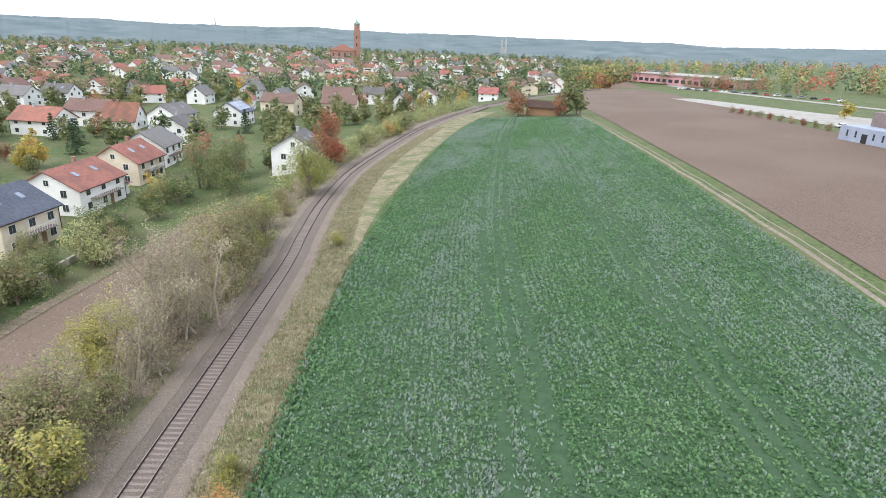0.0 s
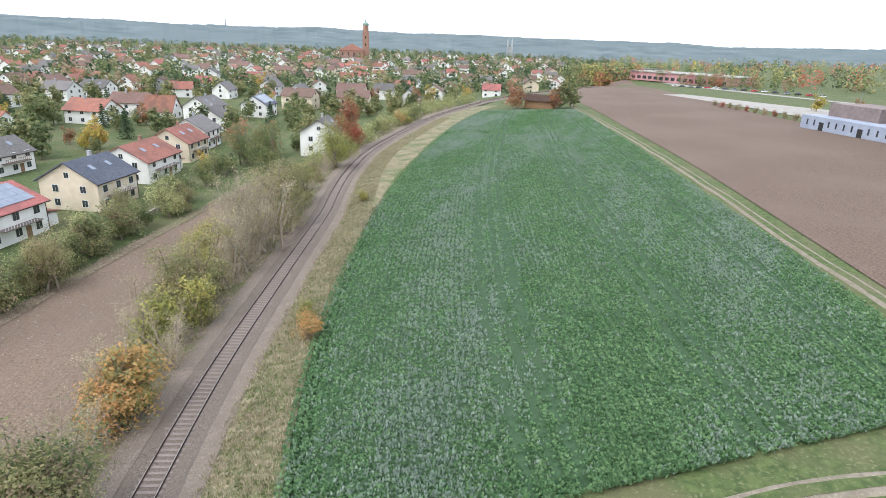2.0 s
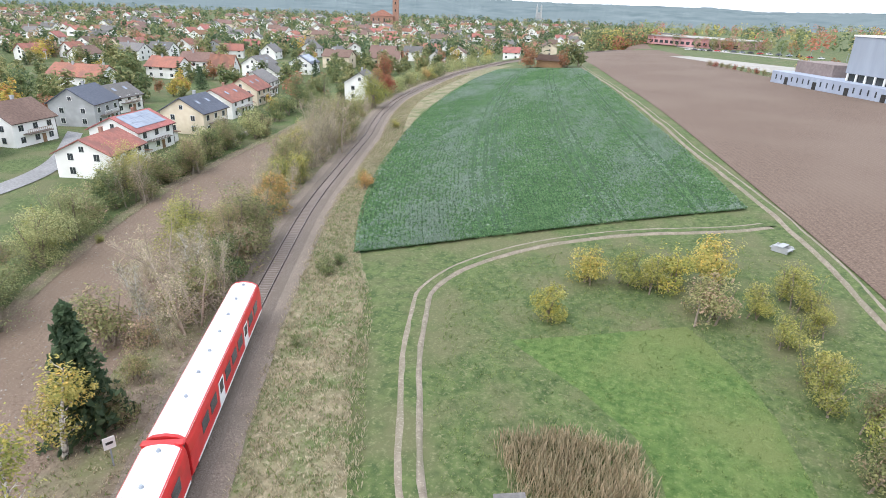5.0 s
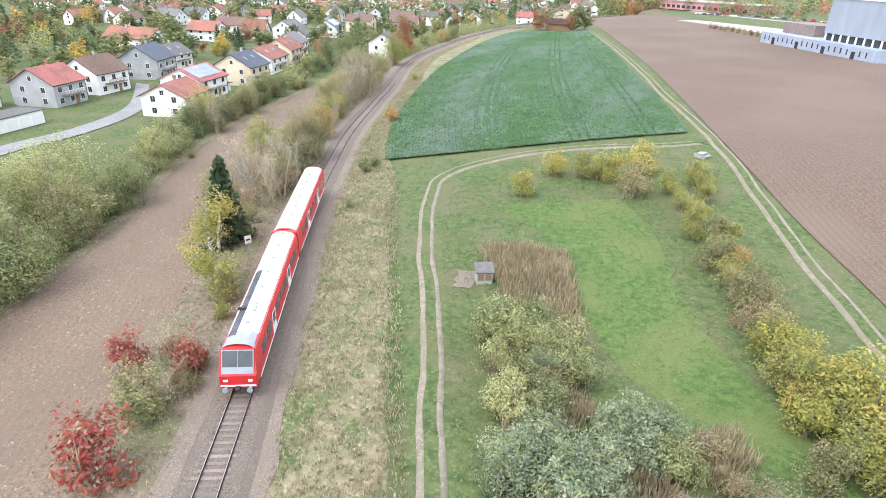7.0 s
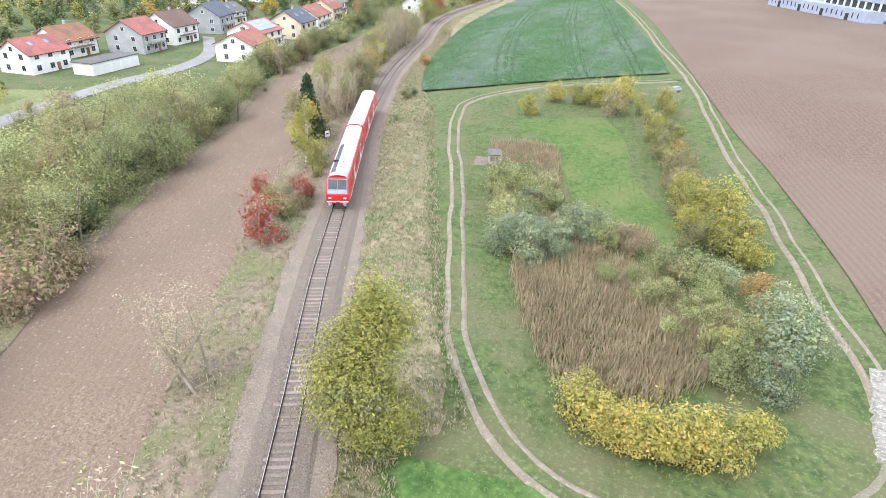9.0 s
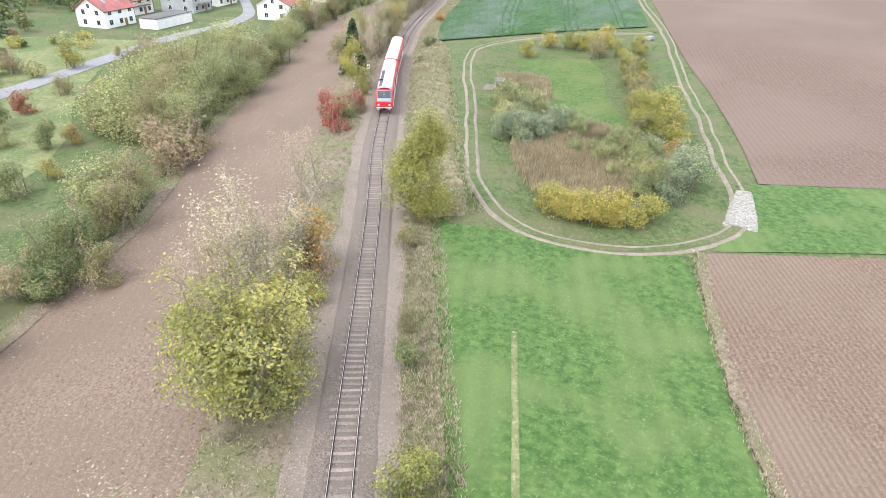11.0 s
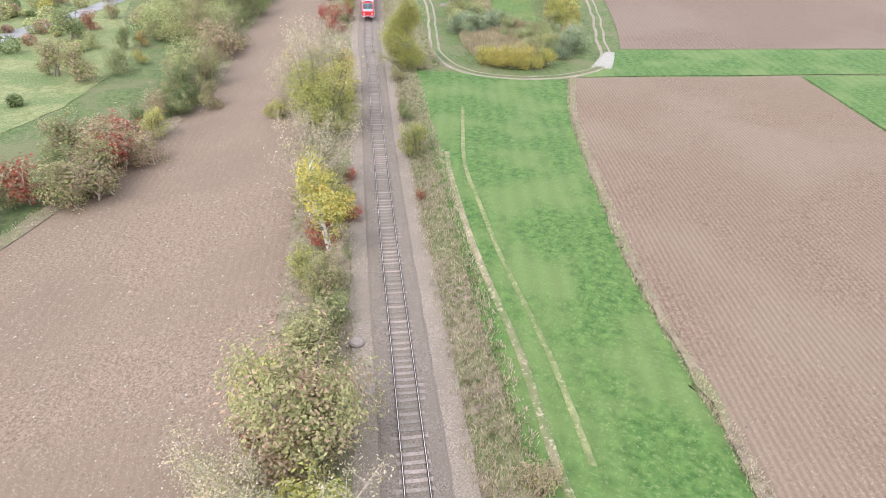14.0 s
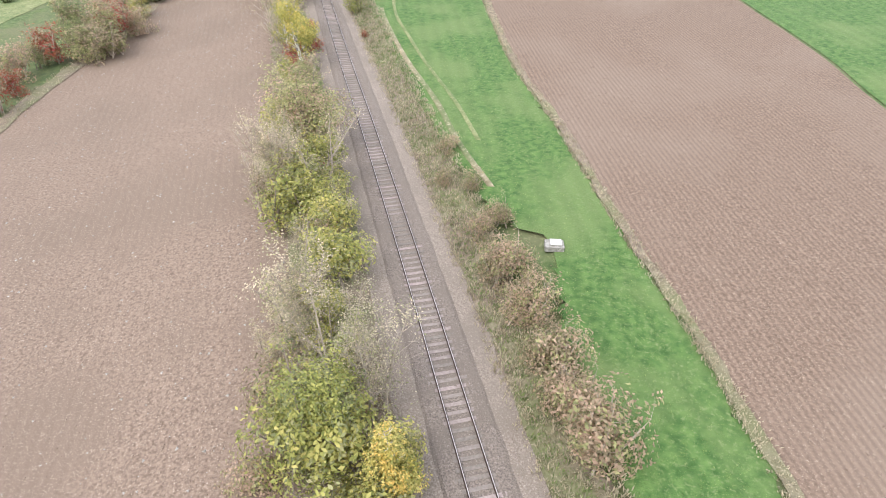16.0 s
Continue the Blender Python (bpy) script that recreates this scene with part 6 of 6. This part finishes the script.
verge_edge = beside([-60, 15, 32, 240], [12.4, 12.2, 8.3, 8.3], -60, 240)
p = np.vstack([ruled(offset(3.2, -60, 240), verge_edge, 15000)[0], ruled(offset(3.2, -200, -60), offset(7.5, -200, -60), 7000)[0]])
blades("dry_grass", p, 0.55, M["tuft"], 5, 0.62, 5, "bleached dry grass tufts on the railway verge", "grass", 0.07)
p = np.vstack([ruled(offset(3.8, -200, -60), offset(7.0, -200, -60), 5000)[0], ruled(offset(3.8, -60, 240), verge_edge, 10000)[0], ruled(offset(-9.8, -200, 240), offset(-3.2, -200, 240), 8000)[0]])
blades("green_grass", p, 0.42, M["tuft_green"], 5, 0.6, 6, "green grass tufts between the dry ones", "grass", 0.08)
p = ruled(offset(-9.8, -200, 240), offset(-3.2, -200, 240), 8000)[0]
blades("dry_grass", p, 0.5, M["tuft"], 4, 0.55, 7, "dry grass and weeds under the trackside shrubs", "grass", 0.08)
p = r.random((15000, 2)) * np.array([60, 115]) + np.array([-15, -60])
p = p[inside(p, [(-9, 33), (2, 42), (18, 50), (24, 42), (36, 2), (44, -32), (42, -50), (33, -53), (25, -50), (17, -40), (-7, 12), (-10.5, 24)])]
blades("green_grass", p, 0.3, M["tuft_green"], 4, 0.5, 8, "short green grass of the pond hollow", "grass", 0.1)
p = ruled(smooth(G_L), smooth(E2_L) - np.array([1.8, 0]), 16000)[0]
blades("green_grass", p, 0.22, M["tuft_green"], 4, 0.42, 12, "short green blades of the mown meadow", "grass", 0.1)
p = np.vstack([ruled(e2 - np.array([1.0, 0]), e2 + np.array([0.2, 0]), 3000)[0], ruled(fl_edge - np.array([2.2, 0]), fl_edge + np.array([0.5, 0]), 5000)[0]])
blades("dry_grass", p, 0.45, M["tuft"], 5, 0.6, 13, "dry grass along the field edges", "grass", 0.08)
REED = [(16.4, -28.7), (22.1, -21.5), (31.4, -28), (36.5, -33), (37.4, -39.8), (33.1, -46), (26, -46), (20.5, -37.9)]
p = r.random((20000, 2)) * np.array([40, 60]) + np.array([0, -52])
k = inside(p, REED) | inside(p, [(11.0, -18.1), (15.7, -15.2), (18.8, -17.6), (16.5, -22.4), (13.6, -23.6)]) | inside(p, [(24.0, -18.8), (27.9, -16.1), (29.2, -19.0), (26.2, -22.3)]) | inside(p, [(0.9, 5.6), (9.6, 9.9), (15.3, -6.4), (12.4, -9.7), (5.6, -2)])
blades("reed_bed", p[k], 1.4, M["reed"], 8, 0.78, 9, "tall brown withered reeds in the pond hollow", "reeds", 0.032)


def clods(name, a, b, n_, size, material, seed, label):
    """Small earth clods and stones lying on a field, one object."""
    r_ = np.random.default_rng(seed)
    xy = ruled(a, b, n_)[0]
    z_ = gz(xy[:, 0], xy[:, 1]) + 0.11
    s_ = size * (0.4 + r_.random(n_) ** 2 * 1.6)
    c_ = np.column_stack([xy, z_])
    o_ = np.array([(-1, -0.6, 0), (1, -0.7, 0), (0.1, 1, 0), (0, 0, 0.55)])
    a_ = r_.random(n_) * 6.283
    rot = np.stack([np.stack([np.cos(a_), -np.sin(a_), 0 * a_], 1), np.stack([np.sin(a_), np.cos(a_), 0 * a_], 1), np.stack([0 * a_, 0 * a_, 1 + 0 * a_], 1)], 1)
    v_ = c_[:, None] + np.einsum("nij,kj->nki", rot, o_) * s_[:, None, None]
    i_ = np.arange(n_)[:, None] * 4
    f_ = np.vstack([i_ + np.array([0, 1, 3]), i_ + np.array([1, 2, 3]), i_ + np.array([2, 0, 3])])
    return tagged(mesh_ob(name, v_.reshape(-1, 3), f_, material), label, "soil", kind="stuff")


clods("soil_clods", smooth(F_L), F_R, 34000, 0.075, M["soil_pale"], 31, "clods of earth on the narrow ploughed strip")
clods("field_stones", smooth(F_L), F_R, 9000, 0.085, M["white_stone"], 32, "light stones scattered over the ploughed strip")
clods("soil_clods", smooth(E2_L), smooth(E2_R), 22000, 0.09, M["soil_pale"], 33, "clods of earth on the seed bed")

# ---------------------------------------------------------------- sleepers, last
bm = bmesh.new()
for x0, x1, z0, z1 in ((-1.3, -0.45, -0.165, -0.185), (-0.45, 0.45, -0.2, -0.2), (0.45, 1.3, -0.185, -0.165)):
    q = [bm.verts.new(pp) for pp in ((x0, -0.13, z0), (x1, -0.13, z1), (x1, 0.13, z1), (x0, 0.13, z0), (x0, -0.16, -0.36), (x1, -0.16, -0.36), (x1, 0.16, -0.36), (x0, 0.16, -0.36))]
    for fc in ((0, 1, 2, 3), (4, 5, 1, 0), (3, 2, 6, 7), (4, 0, 3, 7), (1, 5, 6, 2)):
        bm.faces.new([q[j] for j in fc])
sl_me = bpy.data.meshes.new("sleeper")
bm.to_mesh(sl_me), bm.free()
sl_me.materials.append(M["concrete"])
sv = np.array([v_.co[:] for v_ in sl_me.vertices])
sf = [tuple(pp.vertices) for pp in sl_me.polygons]
sp = resample(LINE, step=0.63)
st = np.gradient(sp, axis=0)
rest, count = [], 0
for k, (x, y) in enumerate(sp):
    ang = math.atan2(st[k, 1], st[k, 0]) - math.pi / 2 + r.normal(0, 0.012)
    if -172 < y < -9 and count < 300:
        count += 1
        o = new("sleeper", sl_me)
        o.parent = track
        o.matrix_basis = pose(x, y, 0.008 + r.normal(0, 0.004), 0, 0, math.degrees(ang))
    else:
        c_, s_ = math.cos(ang), math.sin(ang)
        rest.append((sv @ np.array([[c_, s_, 0], [-s_, c_, 0], [0, 0, 1]]) + np.array([x, y, 0.008]), sf))
far_sleepers = mesh_ob("further_sleeper", *join(rest), M["concrete"], track, "concrete sleepers further along the line")
tagged(far_sleepers, kind="stuff")
